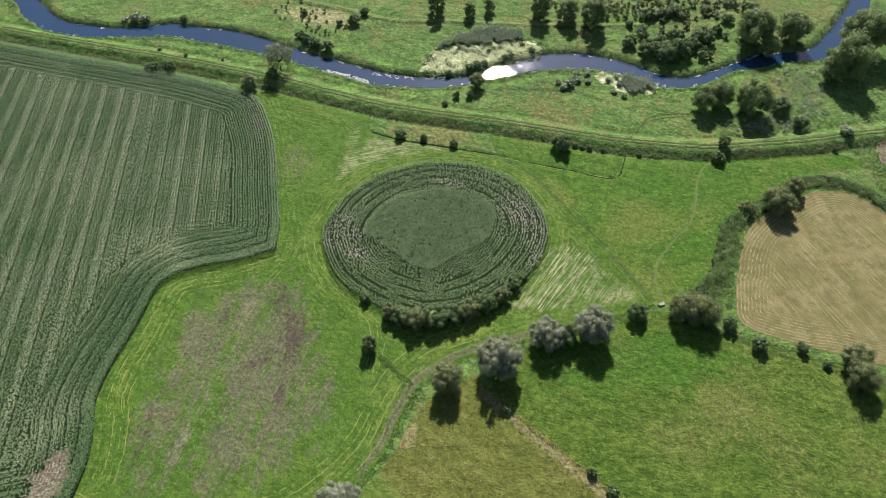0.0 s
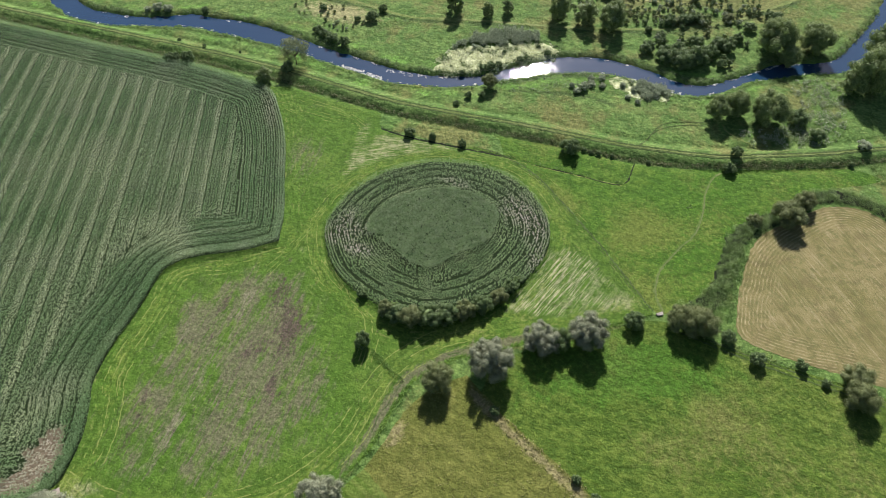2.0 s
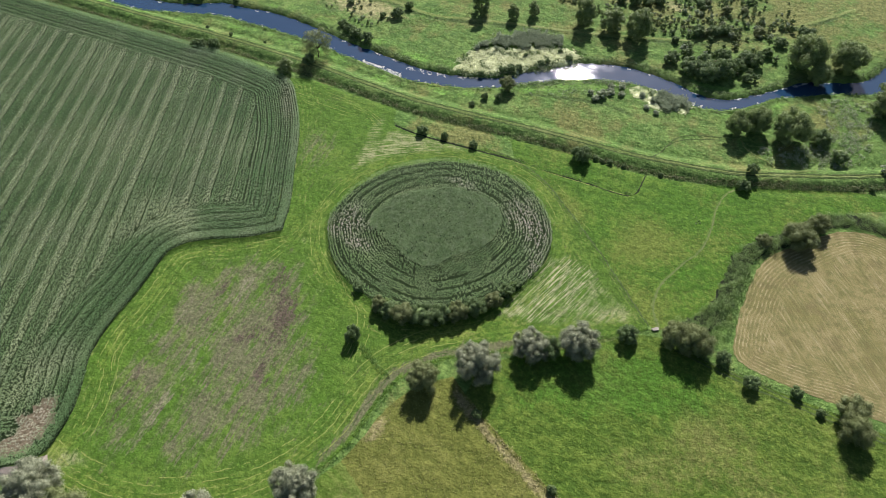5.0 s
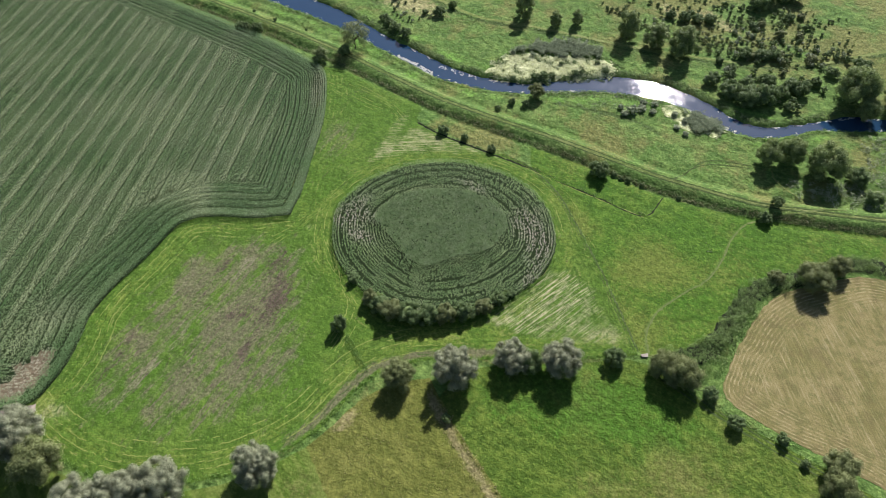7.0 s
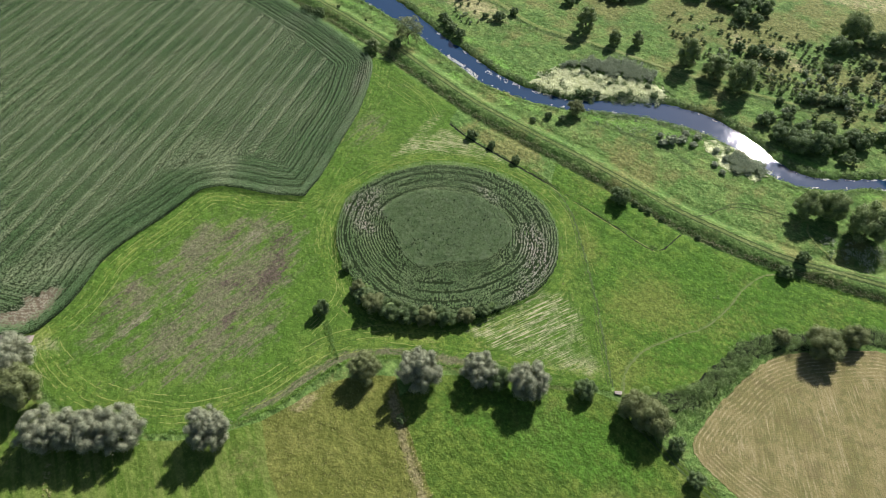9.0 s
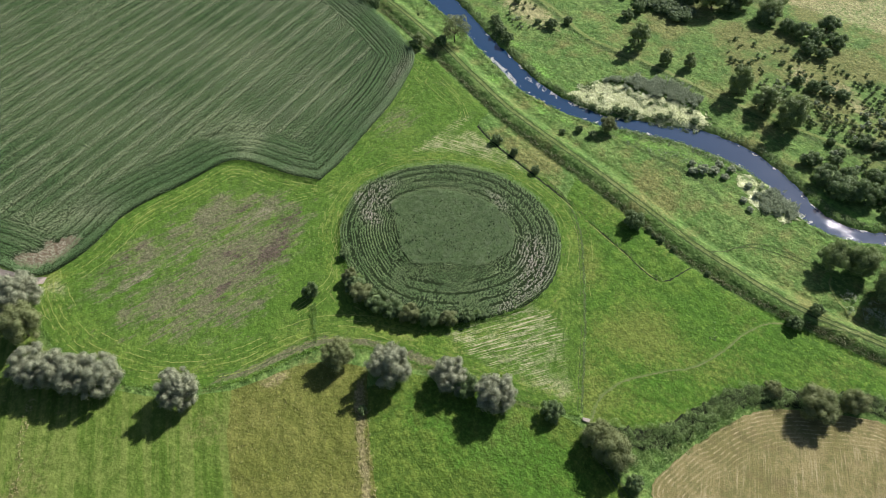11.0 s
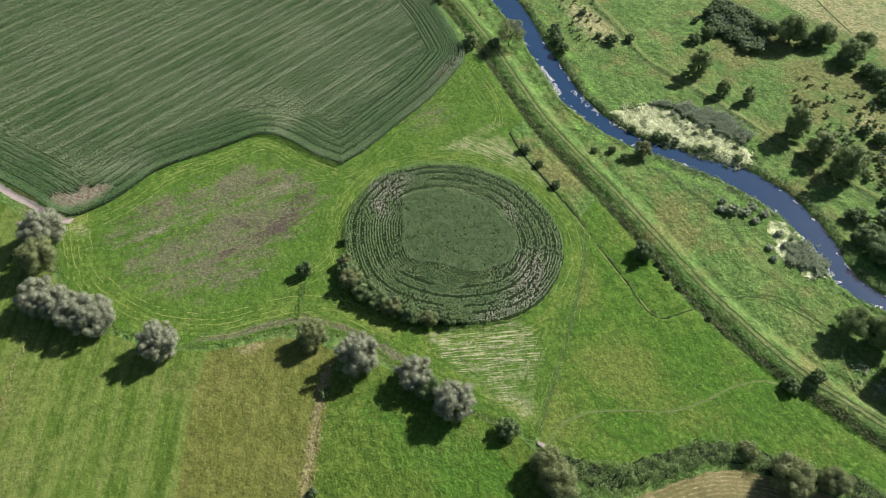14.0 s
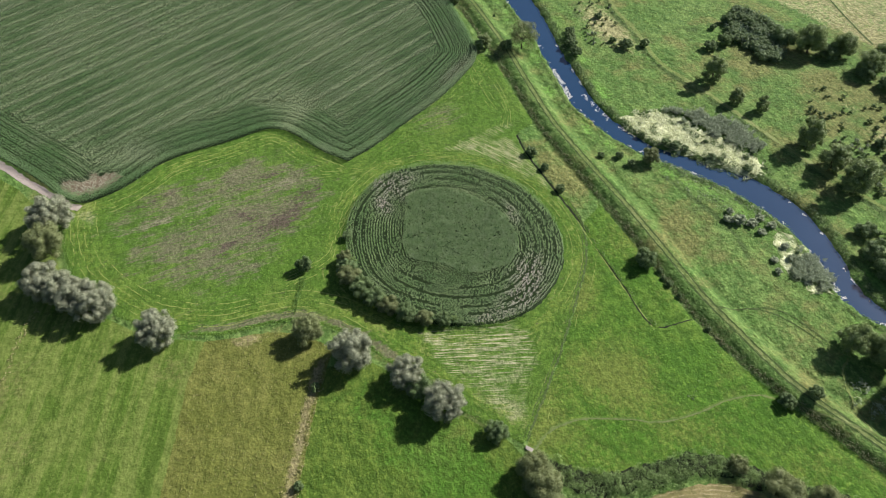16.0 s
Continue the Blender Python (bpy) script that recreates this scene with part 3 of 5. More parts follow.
def field_marks(x, y, e):
    bare = signed(x, y, [(-84, 82), (-73, 87), (-62, 79), (-54, 68), (-46, 57), (-48, 47), (-61, 33), (-80, 28), (-86, 40), (-87, 54), (-92, 69)])
    soil = -0.02 + (0.62 + 0.12 * wobble(x, y, 15, 2.0)) * step(-10, 7, bare + 3 * wobble(x, y, 11, 4.0)) - 0.10 * step(0.1, 0.7, wobble(x, y, 21, 1.2)) + 0.16 * spot(x, y, -85, 52, 26, 4, 97) + 0.14 * spot(x, y, -66, 60, 24, 5, 97) - 0.34 * spot(x, y, -74, 43, 20, 3.0, 97) \
        + 0.50 * spot(x, y, -90, 130, 13, 7, 115) + 1.0 * np.exp(-((dist(x, y, FIELD_SOUTH) - 2.0) / 1.2) ** 2) * step(-38, -33, x) * step(2, -4, x)
    tan = 0.48 * np.exp(-(dist(x, y, [(-78.8, 79), (-77.4, 68.7), (-76.6, 56.4), (-75.6, 40.6), (-75.7, 29)]) / (2.2 + 0.8 * wobble(x, y, 9, 1.0))) ** 2) + 0.35 * np.exp(-(dist(x, y, [(-88.5, 67), (-86, 52), (-84.5, 39), (-82.6, 30)]) / 1.8) ** 2) - 0.12
    burnt = -0.12 + 0.16 * step(-4, 6, bare) + 0.95 * spot(x, y, -63.2, 72.6, 7.5, 3.4, 112) + 0.75 * spot(x, y, -71.4, 82, 5, 2.4, 105) + 0.7 * spot(x, y, -68.7, 63.8, 3.6, 2.4, 60) + 0.55 * spot(x, y, -59, 56, 6, 1.8, 110) + 0.6 * spot(x, y, -83, 73, 3.4, 1.8, 100) \
        + 0.45 * spot(x, y, -86, 42, 9, 1.8, 100) + 0.4 * spot(x, y, -83, 32, 5, 2, 95)
    corner = signed(x, y, [(-8.7, 119), (0, 121), (8, 116), (20, 108), (8, 101), (-6, 96.5), (-14, 94.5), (-11.6, 104.6)])
    north = signed(x, y, [(-72.5, 149), (-49, 150.2), (-41, 150), (-52, 146.5), (-58, 143), (-66.4, 137), (-74, 128), (-77, 134), (-73, 142)])
    pale = -0.05 + (0.34 + 0.16 * wobble(x, y, 9, 1.0)) * step(-3, 3, corner) + (0.45 + 0.15 * wobble(x, y, 8, 2.0)) * step(-3, 3, north) + 0.18 * spot(x, y, 14, 107, 8, 4, 40) + 0.55 * spot(x, y, -86, 21, 7, 4, 20) + 0.3 * spot(x, y, -88, 55, 22, 2, 112) \
        + 0.35 * spot(x, y, -72, 96, 5, 5)
    yellow = 0.42 * np.exp(-((dist(x, y, CORN_FRONT) - 4) / 3) ** 2) + 0.42 * np.exp(-((dist(x, y, CIRCLE, True) - 4) / 3) ** 2) + 0.40 * np.exp(-((dist(x, y, FIELD_SOUTH) - 5) / 3.5) ** 2) + 0.12 * wobble(x, y, 25, 1.0)
    lane = np.minimum(np.minimum(dist(x, y, FIELD_SOUTH), dist(x, y, CORN_FRONT + CORN_EAST[:9])), np.minimum(dist(x, y, CIRCLE, True), dist(x, y, EAST_RUT)))
    straw_east = step(-2.0, 2.5, corner + 1.2 * wobble(x, y, 5, 3.0)) * (0.75 + 0.35 * wobble(x, y, 12, 2.0)) * (0.55 + 0.45 * step(8, -2, x))
    straw_north = step(-2.5, 3, north + 1.2 * wobble(x, y, 6, 1.0)) * (0.85 + 0.3 * wobble(x, y, 9, 2.0)) + 0.7 * spot(x, y, -77, 146, 9, 2.2, 100)
    return {"straw_east": straw_east, "straw_north": straw_north, "lane": lane, "yellow": yellow, "soil": soil, "tan": tan, "burnt": burnt, "pale": pale}


ground()
FIELD = smooth([(-119, 159.6), (-110.9, 161.5), (-97.4, 160.6), (-84.3, 159.6), (-76.4, 158.6), (-72.8, 151.5), (-63.9, 149.6), (-52.6, 149.7), (-45.2, 150.0)], 1.0)
FIELD = np.vstack([FIELD, smooth(EAST_RUT, 1.0), smooth(FIELD_SOUTH, 1.0), [(-99, 30), (-108, 45), (-110, 80), (-92, 95), (-86, 100), (-100, 130), (-116, 152)]])
patch("mown_field", FIELD, 0.05, GRASS_FIELD, 0.9, "bright green mown field with brown bare patches", "field", fields=field_marks)
patch("pasture", np.vstack([smooth([(-31, 151.9), (-20.0, 147.0), (-9.0, 137.9), (2.8, 127.0), (12.2, 117.5), (21.0, 108.3), (24.5, 108), (31, 113.2), (35.2, 120.5), (36.4, 130.5), (37.6, 139.2),
                                    (42, 147.0), (49, 153.6), (56, 163.0), (66.0, 169.4), (78, 177), (70, 180)], 1.0), smooth([(62, 177.2), (47, 171.4), (31.4, 166.0), (19.6, 163.0), (4.5, 161.0), (-15, 161.2), (-26, 160.8), (-36, 160.2)], 1.0)]),
      0.04, GRASS_PASTURE, 1.0, "vivid green pasture beside the dike", "pasture", fields=lambda x, y, e: {"rank": 0.12 + 0.2 * wobble(x, y, 22, 1.0), "olive": 0.30 + 0.34 * wobble(x, y, 40, 4.0) + 0.3 * spot(x, y, 14, 132, 12, 18, 20)})
patch("meadow", np.vstack([smooth(MEADOW_LINE, 1.5), [(160, -20), (200, 60), (150, 92), (110, 99)], smooth([(90, 99.5), (75.3, 100.6), (64.4, 101.5), (47.7, 102.2), (36, 103.5), (22.5, 104.9), (8.9, 95.6), (-4.6, 86.4), (-12, 80.5)], 1.5)]),
      0.04, GRASS_SE, 1.4, "green meadow with faint mowing lines", "meadow", fields=lambda x, y, e: {"olive": 0.22 + 0.25 * wobble(x, y, 40, 2.0) + 0.3 * spot(x, y, 45, 75, 25, 12), "lush": 0.65 * spot(x, y, 12, 86, 30, 12, 20) + 0.35 * spot(x, y, 30, 92, 16, 8, 10) + 0.25 * wobble(x, y, 9, 2.0)})
patch("rough_meadow", np.vstack([smooth(MEADOW_LINE, 1.5)[::-1], smooth([(-17, 74.5), (-23, 69.5), (-27.2, 62), (-29.6, 50)], 1.5), smooth(SW_LINE, 1.5)]),
      0.045, GRASS_BROWN, 1.2, "olive-brown unmown rough meadow", "meadow", fields=lambda x, y, e: {"rust": 0.8 * spot(x, y, -27.5, 55, 4, 2, 75) + 0.75 * np.exp(-((dist(x, y, MEADOW_LINE) - 1.8) / 1.3) ** 2)})
patch("striped_meadow", np.vstack([smooth(SW_LINE, 1.5)[::-1], smooth([(-34.5, 38.5), (-41, 29.4), (-50.2, 21.8), (-61.5, 15.6), (-73.6, 12.6), (-88, 11)], 1.5), [(-104, 3), (-140, -24), (-120, -70), (0, -90), (90, -40)]]),
      0.04, GRASS_SW, 1.4, "green meadow mown in broad stripes", "meadow", fields=lambda x, y, e: {"olive": 0.17 + 0.28 * wobble(x, y, 34, 2.0)})
patch("stubble_field", STUBBLE, 0.05, stubble(), 0.9, "tan stubble field with curved mowing lines", "field", fields=lambda x, y, e: {"edge": dist(x, y, e, True)})
CORN_POLY = np.vstack([smooth(CORN_FRONT, 1.0), smooth(CORN_EAST, 1.0)[1:]])
CIRCLE_POLY = smooth(CIRCLE, 1.0, True)
patch("corn_field_soil", CORN_POLY, 0.09, EARTH, 3.0, "very dark green soil beneath the standing corn", "soil", ragged=0.15)
patch("circle_soil", CIRCLE_POLY, 0.09, EARTH, 2.0, "very dark green soil beneath the round crop island", "soil", ragged=0.3)


def river():
    n, s = smooth(NORTH_BANK, 3) + (0, 3), smooth(SOUTH_BANK, 3) - (0, 3)
    k = 200
    n = n[np.linspace(0, len(n) - 1, k).astype(int)]
    s = s[np.linspace(0, len(s) - 1, k).astype(int)]
    v = np.vstack([np.column_stack([n, np.full(k, -0.75)]), np.column_stack([s, np.full(k, -0.75)])])
    f = [(i, i + k, i + k + 1, i + 1) for i in range(k - 1)]
    return tagged(new("river", mesh("river", v, f, [water()], True)), "narrow winding river of calm dark blue water", "river", kind="structure")


river()
patch("shallows", LILY, 0.06, SHALLOWS, 0.8, "bright yellow-green mat of water plants", "water plants", ragged=2.2, fields=lambda x, y, e: {"rank": 0.16 + 0.45 * wobble(x, y, 9, 2.0)})
patch("shallows_south", REED_SOUTH, 0.06, SHALLOWS, 0.8, "pale green mat of plants beside the near bank", "water plants", ragged=1.6, fields=lambda x, y, e: {"rank": 0.52 + 0.45 * wobble(x, y, 6, 1.0)})
patch("bare_earth", [(82.6, 187.2), (87, 190.4), (92, 185), (88, 178.4), (82.9, 179.1)], 0.06, earth("pink_bare_earth", (0.20, 0.13, 0.10), (0.38, 0.27, 0.22)), 1.0, "pinkish bare earth patch by the dike", "soil")
ribbon("far_track", FAR_TRACK, 1.3, 0.07, PATH_TURF, "pale grassy track beyond the river", "track", ragged=0.6)
patch("bare_corner", BARE_CORNER, 0.13, earth("tan_dead_stalks", (0.115, 0.095, 0.055), (0.30, 0.245, 0.165), 1.2, 0.12), 0.8, "bare tan earth with dead corn stalks", "soil", ragged=1.3)
# near-black earth with shade put into its colour, for ditches and hedge floor
SHADE_EARTH = earth("shade_dark_earth", (0.012, 0.018, 0.008), (0.035, 0.042, 0.020), 1.5, 0.05)
# the ditch's shadow line, painted as a dark ribbon along its bottom
ribbon("ditch", DITCH[:5], 0.65, 0.10, SHADE_EARTH, "narrow ditch along the mown field, its shadow line painted dark", "ditch", ragged=0.5)
# added dark sheet that paints the shade in the hedge's gaps
ribbon("hedge_floor", HEDGE_BAND, 4.6, 0.09, SHADE_EARTH, "dark ribbon painting the shade beneath the bramble hedge", "soil", ragged=0.35)
ribbon("field_line", [(-118, 313), (-106.0, 309.1), (-87.3, 303.2), (-69.9, 298.8)], 0.7, 0.08, RUT, "thin dark line across the far dry field", "rut")
ribbon("footpath", FOOTPATH, 0.8, 0.08, FOOT_TURF, "faint trodden grass footpath across the pasture", "path", ragged=0.7)
ribbon("footpath_rut", [(x + 0.15, y + 0.1) for x, y in FOOTPATH], 0.26, 0.10, WORN_SAND, "bare sandy line trodden in the footpath", "rut", ragged=1.0)
ribbon("dike_rut", [(x, y + 0.75) for x, y in CREST[1:-1]], 0.42, 0.10, RUT, "dark wheel rut along the dike", "rut", ragged=0.9)
ribbon("dike_rut", [(x, y - 0.75) for x, y in CREST[1:-1]], 0.42, 0.10, RUT, "dark wheel rut along the dike", "rut", ragged=0.9)
ribbon("dike_middle", CREST[1:-1], 0.45, 0.09, PATH_TURF, "pale grass strip between the wheel ruts", "track", ragged=0.8)
for side in (-0.7, 0.7):
    ribbon("river_path_rut", [(8.0, 167.4 + side), (10.6 + 0.3 * side, 175.7 + side), (13.2 - 0.4 * side, 180.9 + side), (18.2 - side, 184.6 + side), (26, 187.0 + side)], 0.3, 0.08, RUT, "faint wheel rut across the river meadow", "rut", ragged=1.0)
ribbon("trench_path", [(48.4, 178.8), (46.4, 179.6), (42, 181.0), (38, 182.6), (35, 184.2), (33.2, 185.8), (31.6, 189)], 0.5, 0.09, PATH_TURF, "pale narrow path beside a curved ditch", "path", ragged=0.8)
for side in (-0.65, 0.65):
    ribbon("meadow_rut", [(25.5, 104.4 + side), (33, 103.2 + side), (40, 102.0 + side), (48, 101.0 + side), (57, 100.2 + side), (66, 99.6 + side), (90, 98.0 + side)], 0.36, 0.09, RUT, "dark wheel rut beside the low hedge", "rut", ragged=0.9)
ribbon("pasture_ditch", DITCH[4:] + DITCH_SPUR[1:], 0.42, 0.09, SHADE_EARTH, "thin dark ditch across the pasture", "ditch", ragged=0.9)
ribbon("farm_track", FARM_TRACK, 2.2, 0.10, GRAVEL, "pale sandy farm track beside the corn", "track")



# ---- crops ----
def blades(rng, place, reach, lift, width, count, tall, droop=0.35):
    """Leaf blades round many stalks: arrays of corners and faces. place: (n, 3) stalk feet; tall: (n,) heights."""
    n = len(place)
    a = rng.uniform(0, 2 * math.pi, (n, count))
    start = tall[:, None] * rng.uniform(lift, 0.92, (n, count))
    length = reach * rng.uniform(0.65, 1.15, (n, count))
    rise = length * rng.uniform(-droop, 0.55, (n, count))
    ca, sa = np.cos(a), np.sin(a)
    root = place[:, None, :] + np.stack([0.03 * ca, 0.03 * sa, start], -1)
    tip = root + np.stack([length * ca, length * sa, rise], -1)
    side = np.stack([-sa, ca, rng.uniform(-0.5, 0.5, (n, count))], -1) * (width * 0.5)
    v = np.stack([root - side * 0.7, root + side * 0.7, tip + side, tip - side], 2).reshape(-1, 3)
    return v, np.arange(len(v)).reshape(-1, 4)


def inset_rows(poly, first, pitch, count, gap=0.5):
    """Lines of places that follow an outline inwards: place and row number."""
    t = along(np.vstack([poly[-1], poly, poly[0]]))[1:-1]
    area = np.sum(poly[:, 0] * np.roll(poly[:, 1], -1) - poly[:, 1] * np.roll(poly[:, 0], -1))
    side = np.stack([-t[:, 1], t[:, 0]], -1) * (1 if area > 0 else -1)
    out = []
    for k in range(count):
        d = first + k * pitch
        p = poly + side * d
        p = p[signed(p[:, 0], p[:, 1], poly) > d - 0.12]
        gone = np.linalg.norm(np.diff(p, axis=0), axis=1)
        s = np.r_[0, np.cumsum(gone)]
        q = np.arange(0, s[-1], gap) + 0.1
        at = np.clip(np.searchsorted(s, q) - 1, 0, len(gone) - 1)
        p = np.column_stack([np.interp(q, s, p[:, 0]), np.interp(q, s, p[:, 1])])[gone[at] < 2.0]
        out.append(np.column_stack([p, np.full(len(p), k)]))
    return np.vstack(out)


def resample(line, gap):
    s = np.r_[0, np.cumsum(np.linalg.norm(np.diff(np.vstack([line, line[:1]]), axis=0), axis=1))]
    q = np.arange(0, s[-1], gap)
    c = np.vstack([line, line[:1]])
    return np.column_stack([np.interp(q, s, c[:, 0]), np.interp(q, s, c[:, 1])])


def crop(name, rows, tint, light, tall, rng, mat, count, reach, width, label, low=None):
    x, y = rows[:, 0] + rng.normal(0, 0.05, len(rows)), rows[:, 1] + rng.normal(0, 0.05, len(rows))
    place = np.column_stack([x, y, np.full(len(x), 0.08)])
    v, f = blades(rng, place, reach, 0.45, width, count, tall)
    if low is not None:
        # the outermost rows are leafy down to the ground
        v2, f2 = blades(rng, place[low], reach, 0.05, width, count, tall[low] * 0.75)
        v, f = np.vstack([v, v2]), np.vstack([f, f2 + len(v)])
        tint, light = np.r_[tint, tint[low]], np.r_[light, light[low]]
    me = mesh(name, v, f, [mat], False, tint=np.repeat(np.clip(tint, 0, 1), count * 4), light=np.repeat(np.clip(light, 0, 1), count * 4))
    return tagged(new(name, me), label, "corn", kind="stuff")


def corn_field():
    rng = np.random.default_rng(3)
    poly = resample(CORN_POLY, 0.5)
    edge = inset_rows(poly, 0.12, 0.75, 18)
    u, w = np.array((math.cos(radians(115.5)), math.sin(radians(115.5)))), np.array((-math.sin(radians(115.5)), math.cos(radians(115.5))))
    k, s = np.meshgrid(np.arange(-120, 420), np.arange(-260, 460, 0.55))
    k, s = k.ravel(), s.ravel()
    p = w * (k * 0.75)[:, None] + u * (s + rng.uniform(-0.15, 0.15, len(s)))[:, None]
    keep = (p[:, 0] > -265) & (p[:, 1] > -30) & (p[:, 1] < 163) & (p[:, 0] < -78)
    p, k = p[keep], k[keep]
    keep = signed(p[:, 0], p[:, 1], resample(CORN_POLY, 2.0)) > 13.6
    p, k = p[keep], k[keep]
    edge = edge[(edge[:, 0] > -265) & (edge[:, 1] > -30)]
    rows = np.vstack([np.column_stack([p, k]), np.column_stack([edge[:, :2], 1000 + edge[:, 2]])])
    main = rows[:, 2] < 500
    x, y = rows[:, 0], rows[:, 1]
    pass_row = np.mod(rows[:, 2], 8)
    tint = 0.02 + 0.05 * wobble(x, y, 14, 0.0) + 0.10 * step(0.2, 0.8, wobble(x, y, 37, 2.5))
    band = np.random.default_rng(9).uniform(0.55, 1.25, 2000)
    light = 0.24 + 0.22 * wobble(x, y, 70, 2.0) + 0.12 * wobble(x, y, 26, 1.0) + np.where(main, np.where(pass_row == 0, 0.95, np.where(pass_row == 1, 0.95, np.where(pass_row == 2, 0.45, np.where(pass_row == 5, 0.12, -0.10)))) * band[(rows[:, 2] // 8 % 2000).astype(int)], -0.30) * (0.7 + 0.3 * wobble(x, y, 34, 0.5) + 0.25 * step(-110, -170, x))
    streak = np.random.default_rng(7).uniform(-1, 1, 2000)
    light += 0.16 * streak[(rows[:, 2] % 2000).astype(int)] * (0.7 + 0.5 * wobble(x, y, 45, 3.0))
    light += 0.75 * spot(x, y, -113, 88, 10, 6) + 0.5 * spot(x, y, -106, 33, 12, 5, 60) + 0.35 * spot(x, y, -105, 86, 3, 12, 40) + np.where((rows[:, 2] == 1014) | (rows[:, 2] == 1017), 0.3, 0)
    bare = np.clip((1.0 + 0.35 * wobble(x, y, 3.5, 1.0)) * step(-0.8, 1.8, signed(x, y, BARE_CORNER) + 0.8 * wobble(x, y, 4, 2.0)), 0, 1.2)
    side = spot(x, y, -111, 146, 11, 2.2, 126)
    tint += 0.6 * bare + 0.45 * side + 0.22 * spot(x, y, -181, 44, 9, 3.5, 30)
    light += 0.45 * spot(x, y, -118, 79, 7, 2.5, 40) + 0.35 * spot(x, y, -158, 10, 12, 5, 20)
    tall = (2.25 + 0.12 * wobble(x, y, 20, 1.0)) * (1 - 0.62 * np.clip(bare, 0, 1)) * np.where(main & (pass_row == 7), 0.72, np.where(main & (pass_row == 3), 0.88, 1.0)) * rng.uniform(0.9, 1.1, len(x))
    tall *= np.where(np.isin(rows[:, 2], (1013, 1016)), 0.85 - 0.4 * step(95, 135, y), np.where(~main & (rows[:, 2] % 4 == 3), 0.72, 1.0)) * (1 + 0.10 * wobble(x, y, 3.4, 2.0))
    keep = rng.uniform(0, 1, len(x)) > 0.3 * bare + 0.25 * side
    crop("corn_crop", rows[keep], tint[keep], light[keep], tall[keep], rng, CORN_LEAF, 7, 0.30, 0.13, "tall green corn in straight drilled rows", ((rows[:, 2] >= 1000) & (rows[:, 2] < 1003))[keep])


def crop_circle():
    rng = np.random.default_rng(5)
    poly = resample(CIRCLE_POLY, 0.36)
    inner = smooth(INNER, 1.0, True)
    ring = inset_rows(poly, 0.4, 0.75, 27, 0.38)
    s = signed(ring[:, 0], ring[:, 1], inner)
    ring = ring[s < 0.35]
    x, y = ring[:, 0], ring[:, 1]
    dead = 0.95 * spot(x, y, -64, 105, 6, 3.6, 30) + 1.2 * spot(x, y, -57.4, 100.8, 3.6, 2.0, 0) + 0.55 * spot(x, y, -65.5, 111, 4, 2.5, 80) + 0.95 * spot(x, y, -20.5, 129, 6, 4, 130) + 0.9 * spot(x, y, -13.4, 123.5, 6.5, 3.6, 105) + 0.7 * spot(x, y, -10.6, 112.5, 5, 2.0, 90) \
        + 0.6 * spot(x, y, -41, 134, 5, 1.8, 0) + 0.5 * spot(x, y, -27, 90.5, 6, 1.6, 25)
    dead = dead * step(-0.5, 0.5, wobble(x, y, 3.5, 2.0) + 0.5)
    gap = np.isin(ring[:, 2], (3, 6, 10, 14)) & (wobble(x, y, 23, 1.5) > -0.35)
    lodged = step(0.0, 0.7, wobble(x, y, 15, 0.7) + 0.9 * dead + 0.5 * spot(x, y, -40, 138, 22, 6) - 0.5 * spot(x, y, -62, 97, 9, 7, 40) - 0.5 * spot(x, y, -18, 108, 8, 14, 0))
    ring[:, :2] += rng.normal(0, 1, (len(ring), 2)) * (0.03 + 0.20 * lodged)[:, None]
    tint = 0.01 + 0.05 * wobble(x, y, 9, 0.0) + 1.1 * dead * rng.uniform(0.5, 1.2, len(x))
    tall = np.where(gap, 0.7, 2.15 + 0.25 * wobble(x, y, 8, 3.0) + (0.15 + 0.45 * lodged) * wobble(x, y, 2.6, 1.0)) * (1 - 0.22 * dead) * rng.uniform(0.82, 1.12, len(x))
    keep = rng.uniform(0, 1, len(x)) > 0.12 * dead + np.where(gap, 0.60, 0.04)
    light = 0.08 + 0.18 * wobble(x, y, 15, 1.0) + 0.14 * wobble(x, y, 5, 2.0) + 0.12 * np.isin(ring[:, 2], (2, 7, 11, 15)) + 0.4 * spot(x, y, -54, 124.5, 9, 1.6, 35)
    crop("corn_ring", ring[keep], tint[keep], light[keep], tall[keep], rng, RING_LEAF, 8, 0.24, 0.10, "ring of tall corn with withered tan patches")
    n = 13500
    p = rng.uniform(inner.min(0), inner.max(0), (n, 2))
    p = p[signed(p[:, 0], p[:, 1], inner) > -0.3]
    x, y = p[:, 0], p[:, 1]
    tint = 0.01 + 0.10 * rng.uniform(0, 1, len(x)) ** 2 + 0.05 * wobble(x, y, 6, 1.0)
    tall = (1.8 + 0.22 * wobble(x, y, 2.4, 0.0) + 0.12 * wobble(x, y, 7, 1.0)) * rng.uniform(0.85, 1.1, len(x))
    v, f = blades(rng, np.column_stack([x, y, np.full(len(x), 0.08)]), 0.34, 0.6, 0.13, 7, tall)
    me = mesh("crop_core", v, f, [HERB_LEAF], False, tint=np.repeat(np.clip(tint, 0, 1), 28))
    tagged(new("crop_core", me), "dense dull green crop filling the inner island", "crop", kind="stuff")


